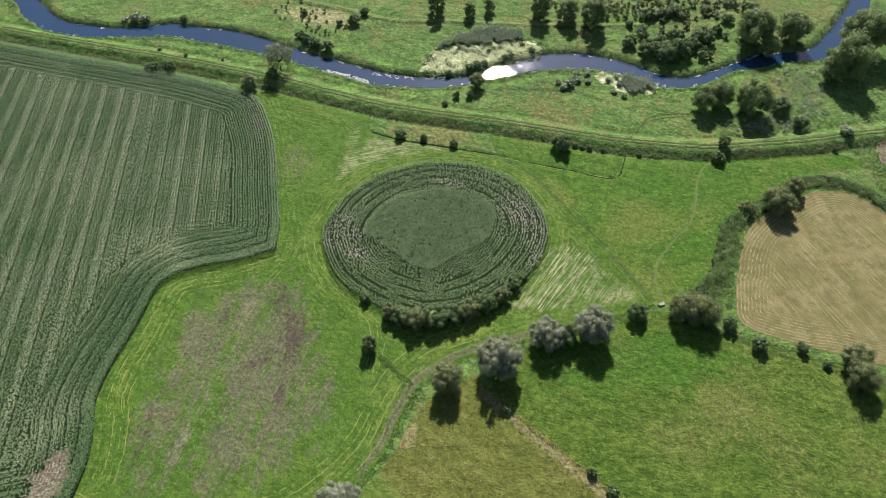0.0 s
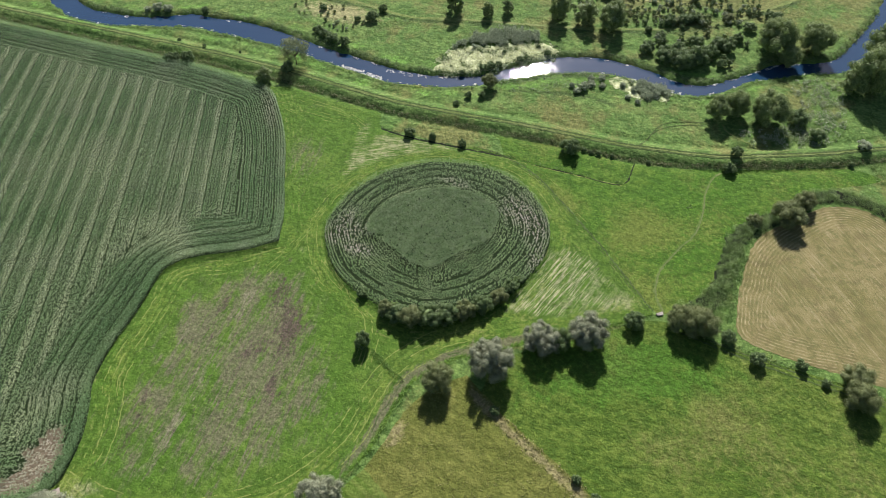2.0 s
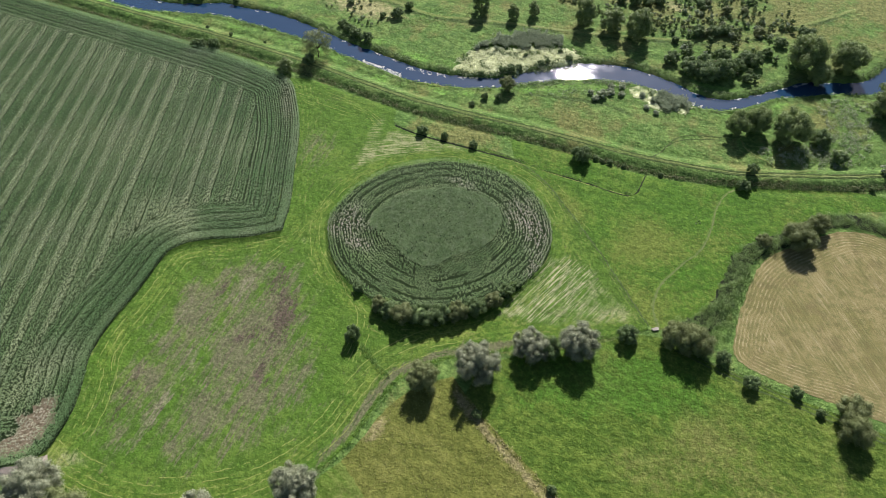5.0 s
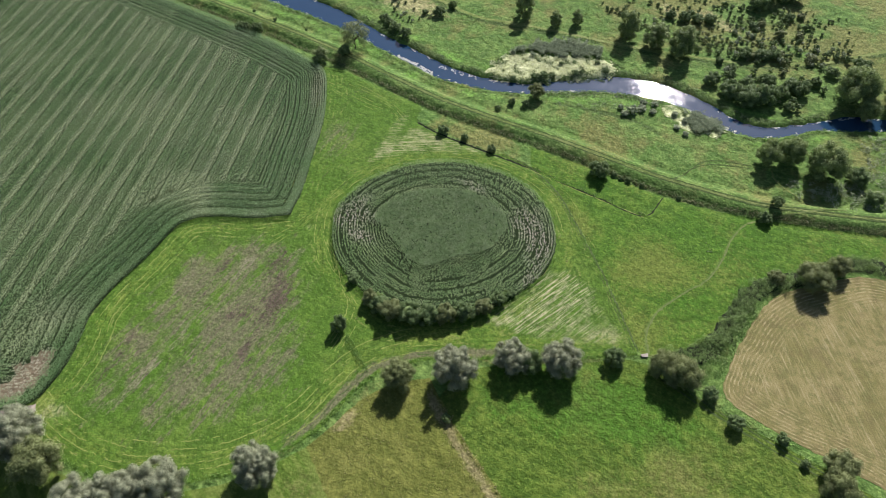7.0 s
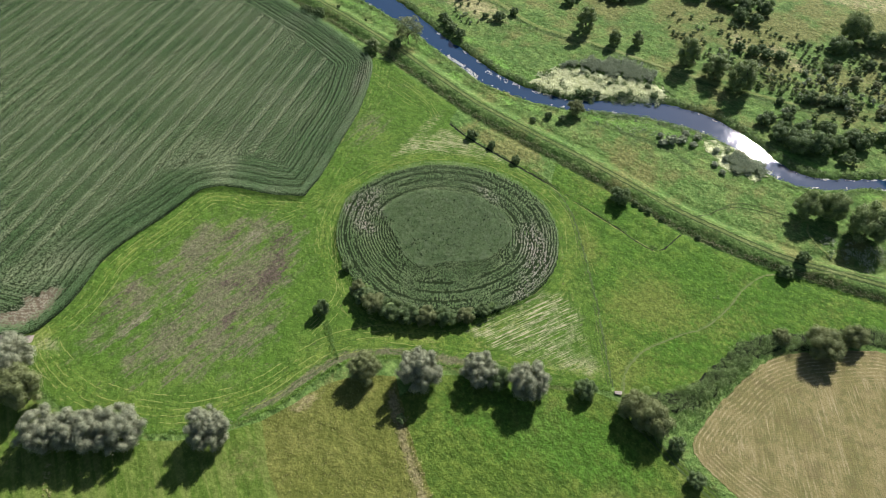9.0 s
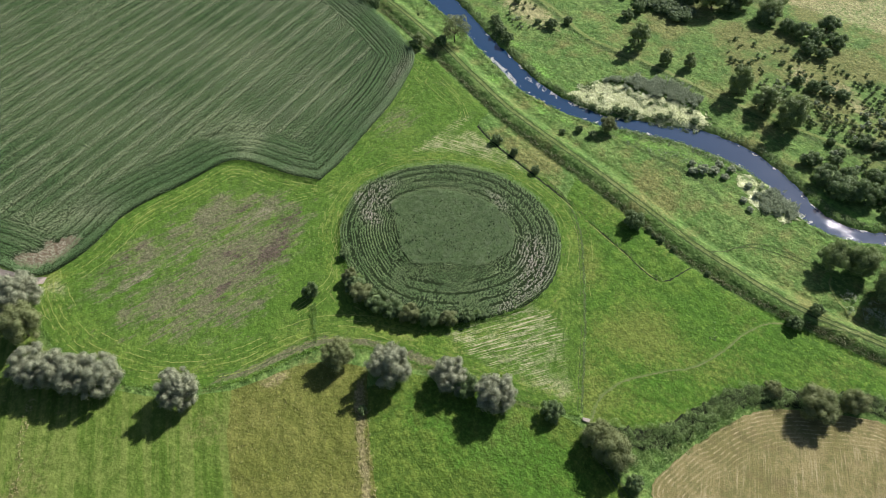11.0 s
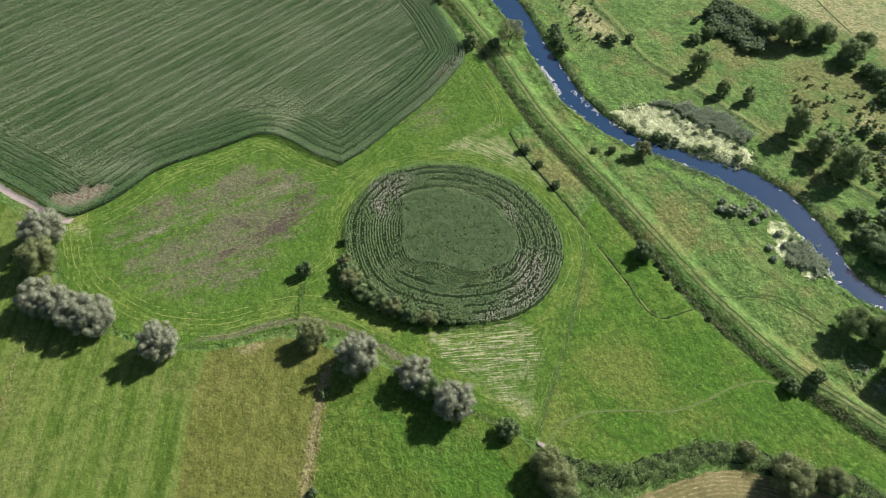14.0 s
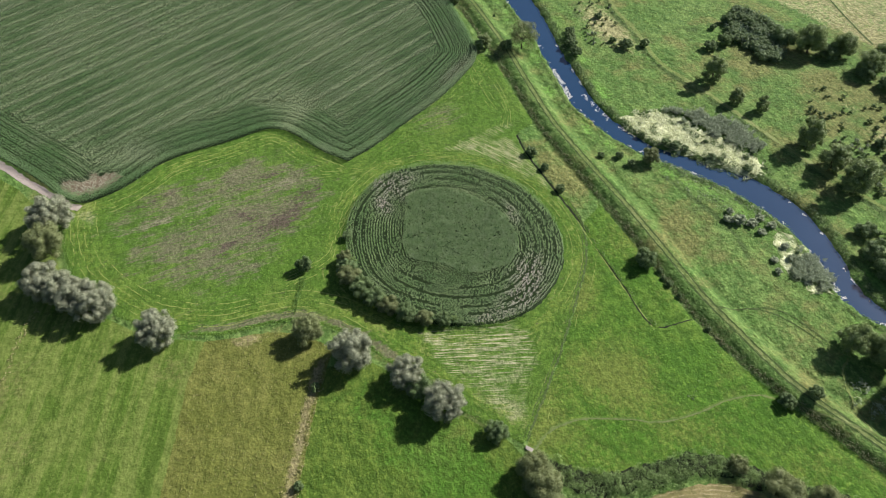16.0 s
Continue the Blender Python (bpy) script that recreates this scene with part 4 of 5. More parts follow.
# ---- trees and bushes ----
def leaves(rng, centre, normal, size):
    """Small leaf sprays, one quad each, roughly facing out."""
    n = len(centre)
    q = normal + rng.normal(0, 0.4, (n, 3))
    q /= np.linalg.norm(q, axis=1)[:, None]
    t = np.cross(q, rng.normal(0, 1, (n, 3)))
    t /= np.maximum(np.linalg.norm(t, axis=1), 1e-6)[:, None]
    b = np.cross(q, t)
    s = (size * rng.uniform(0.6, 1.25, n))[:, None]
    v = np.stack([centre - t * s * 0.5, centre + b * s * 0.36 - t * s * 0.06, centre + t * s * 0.62, centre - b * s * 0.36 + t * s * 0.06], 1).reshape(-1, 3)
    return v, np.arange(len(v)).reshape(-1, 4)


def crown_mesh(name, rng, mat, base, top, radius, lobes, count, size, waist=0.55, thin=0.0, lobe=1.0):
    """A crown of leafy lobes between two heights, of unit-free metres, with an uneven outline."""
    mid, half = (base + top) / 2, (top - base) / 2
    centres, sizes = [], []
    for k in range(lobes):
        g = (k + 0.5) / lobes
        polar, turn = math.acos(1 - 1.75 * g), 2.39996 * k + rng.uniform(-0.4, 0.4)
        reach = rng.uniform(0.50, 0.90) * (1.0 if lobe == 1.0 else 1.08)
        z = math.cos(polar)
        flare = 1.0 if z > -0.2 else 1.0 + waist * (z + 0.2)
        centres.append((radius * reach * flare * math.sin(polar) * math.cos(turn), radius * reach * flare * math.sin(polar) * math.sin(turn), mid + half * reach * z * 1.05))
        sizes.append(radius * lobe * rng.uniform(0.20, 0.36))
    centres, sizes = np.array(centres), np.array(sizes)
    low, high = np.min(centres[:, 2] - 0.8 * sizes), np.max(centres[:, 2] + 0.9 * sizes)
    centres[:, 2] = base + (centres[:, 2] - low) * (top - base) / (high - low)
    pick = rng.choice(lobes, count, p=sizes ** 2 / np.sum(sizes ** 2))
    d = rng.normal(0, 1, (count, 3))
    d /= np.linalg.norm(d, axis=1)[:, None]
    d[:, 2] = np.where(d[:, 2] < -0.35, -d[:, 2], d[:, 2])
    r = sizes[pick] * rng.uniform(0.74, 1.2, count)
    p = centres[pick] + d * r[:, None] * np.array((1, 1, 0.9))
    deep = np.zeros(count)
    for c, s in zip(centres, sizes):
        deep += np.linalg.norm(p - c, axis=1) < 0.70 * s
    keep = (deep < 1.5) & (p[:, 2] > 0.05) & (rng.uniform(0, 1, count) > thin)
    v, f = leaves(rng, p[keep], d[keep], size)
    ball = bmesh.new()
    bmesh.ops.create_icosphere(ball, subdivisions=1, radius=1.0)
    unit = np.array([q.co[:] for q in ball.verts])
    tris = np.array([[q.index for q in t.verts] for t in ball.faces])
    ball.free()
    if thin:
        return mesh(name, v, f, [mat], False)
    core, sides = [], []
    for k, (c, s) in enumerate(zip(np.vstack([centres, [(0, 0, mid)]]), np.r_[sizes * 0.72, radius * 0.55])):
        q = unit * s * rng.uniform(0.8, 1.1, (len(unit), 1)) * (1, 1, 0.9) + c
        q[:, 2] = np.maximum(q[:, 2], 0.03)
        core.append(q)
        sides.append(tris + len(v) + k * len(unit))
    both = f.tolist() + np.vstack(sides).tolist()
    me = bpy.data.meshes.new(name)
    me.from_pydata(np.vstack([v, *core]).tolist(), [], both)
    me.materials.append(mat)
    return me


def limb(bm, a, b, ra, rb, sides=6):
    a, b = Vector(a), Vector(b)
    turn = (b - a).to_track_quat("Z", "Y")
    rings = []
    for p, r in ((a, ra), (a.lerp(b, 0.5) + Vector((0.08, -0.06, 0)) * (b - a).length, (ra + rb) / 2), (b, rb)):
        rings.append([bm.verts.new(p + turn @ Vector((r * math.cos(2 * math.pi * k / sides), r * math.sin(2 * math.pi * k / sides), 0))) for k in range(sides)])
    for lo, hi in zip(rings, rings[1:]):
        for k in range(sides):
            bm.faces.new((lo[k], lo[(k + 1) % sides], hi[(k + 1) % sides], hi[k]))
    bm.faces.new(rings[0][::-1])
    bm.faces.new(rings[-1])


def trunk_mesh(rng, tall, girth, radius, limbs):
    bm = bmesh.new()
    fork = tall * 0.4
    limb(bm, (0, 0, -0.15), (0, 0, fork), girth, girth * 0.7, 8)
    for k in range(limbs):
        a = 2.4 * k + rng.uniform(-0.3, 0.3)
        end = (radius * 0.55 * math.cos(a), radius * 0.55 * math.sin(a), tall * rng.uniform(0.62, 0.88))
        limb(bm, (0, 0, fork * rng.uniform(0.75, 1.0)), end, girth * 0.5, girth * 0.12)
    me = bpy.data.meshes.new("trunk")
    bm.to_mesh(me)
    bm.free()
    me.materials.append(BARK)
    return me


def make_tree(name, seed, mat, tall, radius, label, category, lobes, count, size, base=0.1, waist=0.55, thin=0.0, girth=0.035, limbs=6, lobe=1.0):
    """A tree or bush of unit radius times radius, at the origin."""
    rng = np.random.default_rng(seed)
    top = new(name)
    top.empty_display_size = 0.5
    part("trunk", trunk_mesh(rng, tall * 0.9, girth * tall, radius, limbs), top)
    part("crown", crown_mesh("crown", rng, mat, base * tall, tall, radius, lobes, count, size, waist, thin, lobe), top)
    return tagged(top, label, category)


def plant_out(kinds, places, group, seed=0, squash=0.0):
    """Sets kinds of trees, modelled with a radius of 1, at (x, y, radius)."""
    rng = np.random.default_rng(seed)
    for k, (x, y, r) in enumerate(places):
        proto = kinds[k % len(kinds)]
        z = float(height(np.array([x]), np.array([y]))[0])
        s = (r, r, r * (1 + rng.uniform(-0.12, 0.12) + squash))
        m = pose(x, y, max(z, -0.7), 0, 0, rng.uniform(0, 360)) @ Matrix.Diagonal((*s, 1))
        tagged(copy_thing(proto, m), group=group)


def discard(kinds):
    for k in kinds:
        for o in (*k.children_recursive, k):
            bpy.data.objects.remove(o)


SILVER = [make_tree("willow_tree", 11 + k, WILLOW_LEAF, 1.75, 1.0, "silvery grey-green round-headed willow tree", "tree", 72, 21000, 0.046, 0.0, 0.25, lobe=0.72) for k in range(3)]
GREEN_WILLOW = [make_tree("willow_tree", 21, OLIVE_LEAF, 1.75, 1.0, "dull green willow tree with drooping sprays", "tree", 36, 11000, 0.06, 0.0, 0.25)]
BUSH = [make_tree("bush", 31 + k, DARK_LEAF, 1.4, 1.0, "rounded dark green bush", "bush", 22, 5200, 0.085, 0.0, 0.1, limbs=4) for k in range(3)]
FRESH = [make_tree("bush", 36 + k, HEDGE_LEAF, 1.4, 1.0, "rounded fresh green bush", "bush", 22, 5200, 0.085, 0.0, 0.1, limbs=4) for k in range(2)]
MIXED = [make_tree("bush", 38 + k, OLIVE_LEAF, 1.5, 1.0, "rounded olive green hedge bush", "bush", 20, 5200, 0.085, 0.0, 0.1, limbs=4) for k in range(2)]
OLIVE = [make_tree("broadleaf_tree", 41 + k, OLIVE_LEAF, 1.6, 1.0, "olive green spreading broadleaf tree", "tree", 32, 8500, 0.065, 0.0, 0.2) for k in range(2)]
TREE = [make_tree("broadleaf_tree", 51 + k, TREE_LEAF, 1.8, 1.0, "tall dark green broadleaf tree", "tree", 36, 9000, 0.07, 0.0, 0.25) for k in range(3)]
ALDER = [make_tree("alder_tree", 61 + k, TREE_LEAF, 2.7, 1.0, "tall narrow dark green tree", "tree", 34, 7000, 0.09, 0.0, 0.3) for k in range(2)]
BUSH2 = [make_tree("bush", 91 + k, DARK_LEAF, 1.4, 1.0, "low dark waterside bush", "bush", 14, 1500, 0.15, 0.0, 0.1, limbs=3) for k in range(2)]
PALE_BUSH = [make_tree("bush", 95, SALLOW_LEAF, 1.4, 1.0, "low grey-green willow bush", "bush", 14, 1500, 0.15, 0.0, 0.1, limbs=3)]
SHRUB = [make_tree("shrub", 71 + k, DARK_LEAF, 1.7, 1.0, "small dark green young shrub", "shrub", 9, 640, 0.19, 0.0, 0.1, limbs=2) for k in range(2)] + [make_tree("shrub", 73, OLIVE_LEAF, 1.5, 1.0, "small olive green young shrub", "shrub", 9, 640, 0.19, 0.0, 0.1, limbs=2), make_tree("shrub", 74, SALLOW_LEAF, 1.6, 1.0, "small grey-green young shrub", "shrub", 9, 640, 0.19, 0.0, 0.1, limbs=2)]
SPARSE = [make_tree("sparse_tree", 81, OLIVE_LEAF, 2.0, 1.0, "thin half-bare tree with grey branches", "tree", 24, 4600, 0.07, 0.12, 0.2, 0.15, 0.02, 16)]

plant_out(SILVER, [(-12.6, 78.0, 5.3), (-3.0, 88.3, 4.4), (7.4, 93.3, 5.0), (-35.4, 36.0, 4.9), (-61.6, 10.8, 5.2), (-57.4, 14.6, 4.6), (-53.8, 18.4, 5.0), (-49.6, 22.6, 5.4), (-56.0, 18.2, 3.8), (-84.7, 12.9, 6.0)], "willows along the field edge", 1)
plant_out(GREEN_WILLOW, [(-22.6, 70.1, 4.0), (-74.2, 11.8, 5.4)], "willows along the field edge", 2)
plant_out([BUSH[0], MIXED[0], BUSH[1], MIXED[1], BUSH[2]], [(-50.3, 88.0, 1.7), (-42.5, 85.0, 2.3), (-39.3, 84.4, 3.0), (-35.2, 84.4, 3.3), (-31.2, 86.0, 3.2), (-27.0, 88.0, 3.1), (-23.0, 90.8, 3.0), (-19.5, 94.2, 2.8), (-16.6, 97.8, 2.5), (-14.4, 102.2, 2.0),
                 (-12.8, 105.8, 1.4)], "bushes along the crop island", 3)
plant_out(FRESH, [(-41.0, 86.4, 1.5), (-33.0, 86.6, 1.7), (-25.0, 90.6, 1.6), (-17.4, 98.0, 1.5), (-13.6, 105.0, 1.2)], "bushes along the crop island", 31)
plant_out(BUSH, [(-44.0, 74.2, 2.1)], "bushes between the meadows", 33, 0.45)
plant_out(BUSH, [(1.2, 89.7, 3.2), (17.5, 102.0, 2.7), (46.7, 100.8, 2.0), (56.5, 102.8, 1.5), (61.9, 99.7, 1.1), (39.7, 104.9, 1.9), (-8.3, 67.7, 1.2), (12.6, 58.6, 1.1), (17.3, 55.5, 1.4)], "bushes between the meadows", 4)
plant_out(OLIVE, [(28.0, 105.0, 3.7), (32.6, 105.8, 4.6), (51.9, 150.8, 4.7), (56.5, 158.2, 3.4), (68.1, 102.2, 3.7), (68.7, 97.4, 3.9), (43.4, 146.3, 2.2)], "trees round the stubble field", 5)
plant_out(BUSH, [(-12.0, 159.7, 3.0), (35.2, 166.8, 2.1), (36.6, 173.2, 1.8), (-155.8, 164.0, 2.5), (-159.9, 162.6, 2.1), (-162.7, 162.2, 2.0), (-62.7, 151.2, 1.8), (-54.9, 151.9, 1.3), (-45.0, 151.9, 1.4),
                 (-51.0, 176.1, 1.2), (-46.6, 177.7, 1.4), (-53.7, 171.2, 1.1), (-116.2, 168.2, 2.2), (-165.6, 173.0, 0.8), (-153.9, 172.3, 0.8), (-140.3, 174.5, 0.6)], "bushes on the dike", 6, 0.15)
plant_out(BUSH, [(-8.0, 162.0, 0.9), (-5.6, 161.6, 0.8), (-3.4, 161.8, 1.0), (0.8, 162.0, 0.7), (12.0, 162.8, 0.8), (70, 181.2, 0.9)], "low bushes at the foot of the dike", 34)
plant_out(BUSH, [(59.8, 190.4, 2.5), (53.8, 197.2, 3.3), (-169.1, 195.4, 1.6), (-110.9, 192.6, 2.5), (-105.3, 190.9, 2.5), (-115.4, 194.5, 2.1), (-118.9, 196.5, 1.9), (-102.6, 210.7, 2.6), (-100.9, 218.0, 1.8),
                 (-107.8, 208.5, 1.3), (-124.5, 212.3, 1.6), (-101.2, 249.1, 1.3)], "bushes beyond the river", 7)
plant_out(SPARSE, [(-116.8, 174.9, 5.6)], "thin trees by the water", 8)
plant_out(GREEN_WILLOW, [(-46.0, 183.9, 2.9)], "willows by the water", 35)
plant_out(ALDER, [(-73.8, 227.5, 3.9), (-60.2, 227.1, 2.5), (-53.5, 232.8, 2.3), (-33.7, 234.1, 4.2), (-23.2, 234.1, 4.4), (-12.7, 233.1, 5.0)], "tall trees beyond the river", 9, -0.1)
plant_out(ALDER, [(-122.1, 161.4, 3.0)], "trees by the dike", 32, -0.2)
plant_out(TREE, [(29.2, 191.8, 4.2), (34.6, 195.8, 4.3), (44.6, 194.8, 5.9), (45.4, 237.3, 7.0), (58.6, 242.1, 6.0), (75.1, 223.1, 7.6), (82.6, 241.4, 8.5), (50.5, 231.1, 4.0), (71.1, 220.1, 4.6)], "trees along the river", 10)
plant_out(BUSH, [(2.0, 222.9, 2.9), (6.7, 229.2, 2.1), (9.3, 219.6, 4.0), (15.3, 218.2, 4.6), (20.0, 220.8, 4.4), (13.0, 225.8, 2.9), (18.7, 231.2, 2.9), (26.6, 232.7, 3.3), (24.0, 226.9, 2.9), (29.7, 232.2, 2.9),
                 (32.7, 240.1, 2.1), (28.4, 221.5, 2.0), (7.3, 244.2, 2.6), (12.4, 246.4, 2.6), (16.6, 249.0, 2.2), (44.5, 257.2, 3.3), (36.5, 248.6, 2.6), (5.5, 233.5, 1.9), (0.7, 236.3, 1.5)], "thicket beyond the river", 11)
plant_out(BUSH, [(-83.5, 267.1, 4.6), (-70.5, 276.8, 4.1), (-90.3, 239.4, 2.5), (-90.9, 246.6, 2.9),
                 (-19.4, 256.7, 2.5), (-15.0, 258.8, 2.5), (-10.7, 261.0, 2.5), (-24.8, 256.4, 2.1), (9.1, 292.4, 3.3), (2.1, 280.6, 4.1)], "far thicket", 12)
plant_out(BUSH, [(-55.4, 279.5, 3.4), (-47.6, 282.3, 3.3), (-42.4, 283.2, 3.7), (-36.4, 283.2, 3.6), (-38.9, 295.5, 4.1), (-30.4, 286.9, 3.6), (-34.5, 275.7, 3.0), (-29.1, 277.2, 2.9)], "far hedge", 14)
plant_out(TREE, [(-75.2, 272.1, 5.8), (-69.6, 282.3, 4.5), (-57.2, 283.1, 5.0), (-60.3, 292.9, 4.1), (2.4, 291.7, 5.3), (12.8, 294.0, 3.7)], "far trees", 13)


def scrub():
    """Young shrubs scattered over the rough ground beyond the river."""
    rng = np.random.default_rng(17)
    places = []
    for poly, count, small, large in (([(-60, 262), (-27, 277), (6, 284), (34, 290), (44, 262), (10, 241), (-19, 240), (-47, 246)], 250, 0.4, 1.0), ([(-139, 213), (-135, 223), (-105, 211), (-104, 197), (-133, 205)], 34, 0.4, 0.9),
                                      ([(-26, 247), (43, 268), (38, 253), (19, 243), (-7, 239), (-23, 236)], 75, 0.6, 1.35), ([(-10, 276), (19, 288), (29, 259), (6, 250), (-8, 262)], 70, 0.5, 1.15), ([(0, 230), (12, 219), (31, 222), (37, 240), (25, 245), (8, 237)], 30, 0.8, 1.6)):
        lo, hi = np.min(poly, 0), np.max(poly, 0)
        while count:
            x, y = rng.uniform(lo, hi)
            if inside(np.array([x]), np.array([y]), poly)[0] and all((x - a) ** 2 + (y - b) ** 2 > (0.9 * r) ** 2 for a, b, r in places):
                places.append((x, y, rng.uniform(small, large)))
                count -= 1
    plant_out(MIXED + BUSH[:1], [(8.3, 244.3, 2.2), (11.1, 246.0, 2.4), (14.1, 248.3, 2.4), (17.4, 250.0, 2.2), (14.7, 264.4, 2.3), (4.5, 266.2, 1.8), (6.9, 268.2, 1.9), (21, 267.5, 1.8), (14.8, 278.3, 2.0), (18.3, 281.6, 1.8), (28.2, 253.7, 2.2), (-18.6, 262.6, 1.5)], "clumps on the rough ground", 20, -0.2)
    lump = []
    e = smooth(THICKET, 2, True)
    while len(lump) < 34:
        x, y = rng.uniform(e.min(0), e.max(0))
        if signed(np.array([x]), np.array([y]), e)[0] > 0.6 and all((x - a) ** 2 + (y - b) ** 2 > 2.9 ** 2 for a, b, r in lump):
            lump.append((x, y, rng.uniform(2.0, 3.1)))
    plant_out(BUSH, lump, "bushes of the far thicket", 19, -0.2)
    # the nearest stand as things of their own, the rest is one growth
    places.sort(key=lambda q: q[1] - 0.3 * q[0])
    plant_out(SHRUB, places[:280], "young shrubs on the rough ground", 18)
    verts, faces, count = [], [], 0
    for k, (x, y, r) in enumerate(places[280:]):
        crown = next(c for c in SHRUB[k % len(SHRUB)].children if c.name.startswith("crown")).data
        v = np.array([q.co for q in crown.vertices]) * r
        a = rng.uniform(0, 2 * math.pi)
        z = float(height(np.array([x]), np.array([y]))[0])
        verts.append(np.column_stack([x + v[:, 0] * math.cos(a) - v[:, 1] * math.sin(a), y + v[:, 0] * math.sin(a) + v[:, 1] * math.cos(a), z + v[:, 2]]))
        faces += [[i + count for i in f.vertices] for f in crown.polygons]
        count += len(v)
    me = bpy.data.meshes.new("young_scrub")
    me.from_pydata(np.vstack(verts).tolist(), [], faces)
    me.materials.append(DARK_LEAF)
    tagged(new("young_scrub", me), "far scrub of small dark green young shrubs", "scrub", kind="stuff")


scrub()
discard(SILVER + GREEN_WILLOW + BUSH + OLIVE + TREE + ALDER + SHRUB + SPARSE + FRESH + MIXED)


# ---- rank growth ----
def growth(name, place, tall, spread, mat, seed, label, category, per=7, size=0.3, lumps=0.0):
    """Herbs, brambles or reeds as sprays of leaves over a low mound at each place (x, y)."""
    rng = np.random.default_rng(seed)
    n = len(place)
    z = np.maximum(height(place[:, 0], place[:, 1]), -0.75)
    d = rng.normal(0, 1, (n, per, 3))
    d /= np.linalg.norm(d, axis=2)[..., None]
    d[..., 2] = np.abs(d[..., 2])
    big = (spread * rng.uniform(0.6, 1.2, n))[:, None]
    up = (tall * rng.uniform(0.55, 1.15, n) * (1 + lumps * np.clip(wobble(place[:, 0], place[:, 1], 4.6, seed) + 0.3 * wobble(place[:, 0], place[:, 1], 2.1, seed), -1, 1.3)))[:, None]
    c = np.stack([place[:, None, 0] + d[..., 0] * big, place[:, None, 1] + d[..., 1] * big, z[:, None] + d[..., 2] * up], -1).reshape(-1, 3)
    me = mesh(name, *leaves(rng, c, d.reshape(-1, 3), size), [mat], False)
    return tagged(new(name, me), label, category, kind="stuff")


def reeds(name, poly, count, tall, mat, seed, label, category, floor=0.0):
    rng = np.random.default_rng(seed)
    e = smooth(poly, 1.0, True)
    p = rng.uniform(e.min(0) - 2, e.max(0) + 2, (count * 3, 2))
    p = p[signed(p[:, 0], p[:, 1], e) + 2.2 * wobble(p[:, 0], p[:, 1], 7, 1.0) + 1.0 * wobble(p[:, 0], p[:, 1], 2.3, 2.0) > 0][:count]
    z = np.maximum(height(p[:, 0], p[:, 1]), -0.75)
    v, f = blades(rng, np.column_stack([p, z]), 0.35, 0.2, 0.12, 4, tall * rng.uniform(0.6, 1.1, len(p)) * (1 + 0.3 * wobble(p[:, 0], p[:, 1], 3, 0)), -0.5)
    return tagged(new(name, mesh(name, v, f, [mat], False)), label, category, kind="stuff")


def strip(line, width, density, seed, gaps=0.0):
    """Places scattered along a line."""
    rng = np.random.default_rng(seed)
    c = smooth(line, 0.4)
    t = along(c)
    n = int(len(c) * 0.4 * width * density)
    k = rng.integers(0, len(c), n)
    off = rng.uniform(-0.5, 0.5, n) * width * (1 + 0.4 * wobble(c[k, 0], c[k, 1], 7, seed))
    p = c[k] + np.stack([-t[k, 1], t[k, 0]], -1) * off[:, None]
    return p[wobble(p[:, 0], p[:, 1], 6.0, seed) > gaps - 1.0]


growth("hedge", strip(HEDGE_BAND, 4.8, 3.4, 1), 1.9, 0.75, HEDGE_LEAF, 2, "low rambling green bramble hedge", "hedge", 26, 0.21, 0.8)
growth("hedge_foot", strip([(30.5, 106.2), (36.5, 109.2), (39.0, 116), (39.8, 125), (41.2, 134)], 3.6, 3.2, 27), 1.1, 0.7, HEDGE_LEAF, 28, "low bramble and nettle growth beside the stubble", "hedge", 11, 0.30, 0.7)
growth("ditch_herbs", strip(FIELD_SOUTH, 1.5, 3.2, 3), 0.6, 0.5, LUSH_LEAF, 4, "rank green herbs along the field ditch", "herbs", 7, 0.26)
growth("pasture_clump", strip([(26.2, 147.4), (25.2, 148.8), (24.0, 150.4), (23.0, 151.6)], 1.5, 3.0, 29, 0.2), 0.3, 0.35, DARK_LEAF, 30, "dark clump of rank growth in the pasture", "herbs", 6, 0.24)
growth("bush_strip_herbs", strip([(-43, 73), (-39.5, 72), (-36.5, 70.6), (-31, 67.4)], 1.9, 7.0, 25), 0.5, 0.4, LUSH_LEAF, 26, "strip of rank green herbs below a bush", "herbs", 7, 0.24)
growth("meadow_hedge", strip([(34, 103.8), (47.7, 102.8), (64.4, 101.9), (90, 100)], 1.6, 2.0, 5), 0.5, 0.5, HEDGE_LEAF, 6, "straggling low hedge below the stubble", "hedge", 7, 0.26)
growth("dry_strip", strip([(x - 0.6, y - 1.3) for x, y in MEADOW_LINE], 3.4, 2.0, 7, 0.5), 0.5, 0.4, DRY_LEAF, 8, "dry tan grass strip between meadows", "grass", 6, 0.26)
growth("dike_herbs", strip(DIKE_FOOT[2:-1], 1.5, 4.4, 9, 0.25), 0.7, 0.45, BANK_LEAF, 10, "tall dark herbs at the foot of the dike", "herbs", 6, 0.28)
growth("ditch_edge_herbs", strip([(x, y + 0.5) for x, y in DITCH], 0.9, 5.0, 11, 0.5), 0.5, 0.4, DARK_LEAF, 12, "dark herbs lining the pasture ditch", "herbs", 6, 0.2)
growth("far_track_herbs", strip([(x, y - 1.6) for x, y in FAR_TRACK], 1.4, 2.2, 73, 0.8), 0.5, 0.4, DARK_LEAF, 74, "dark herbs beside the far track", "herbs", 6, 0.26)
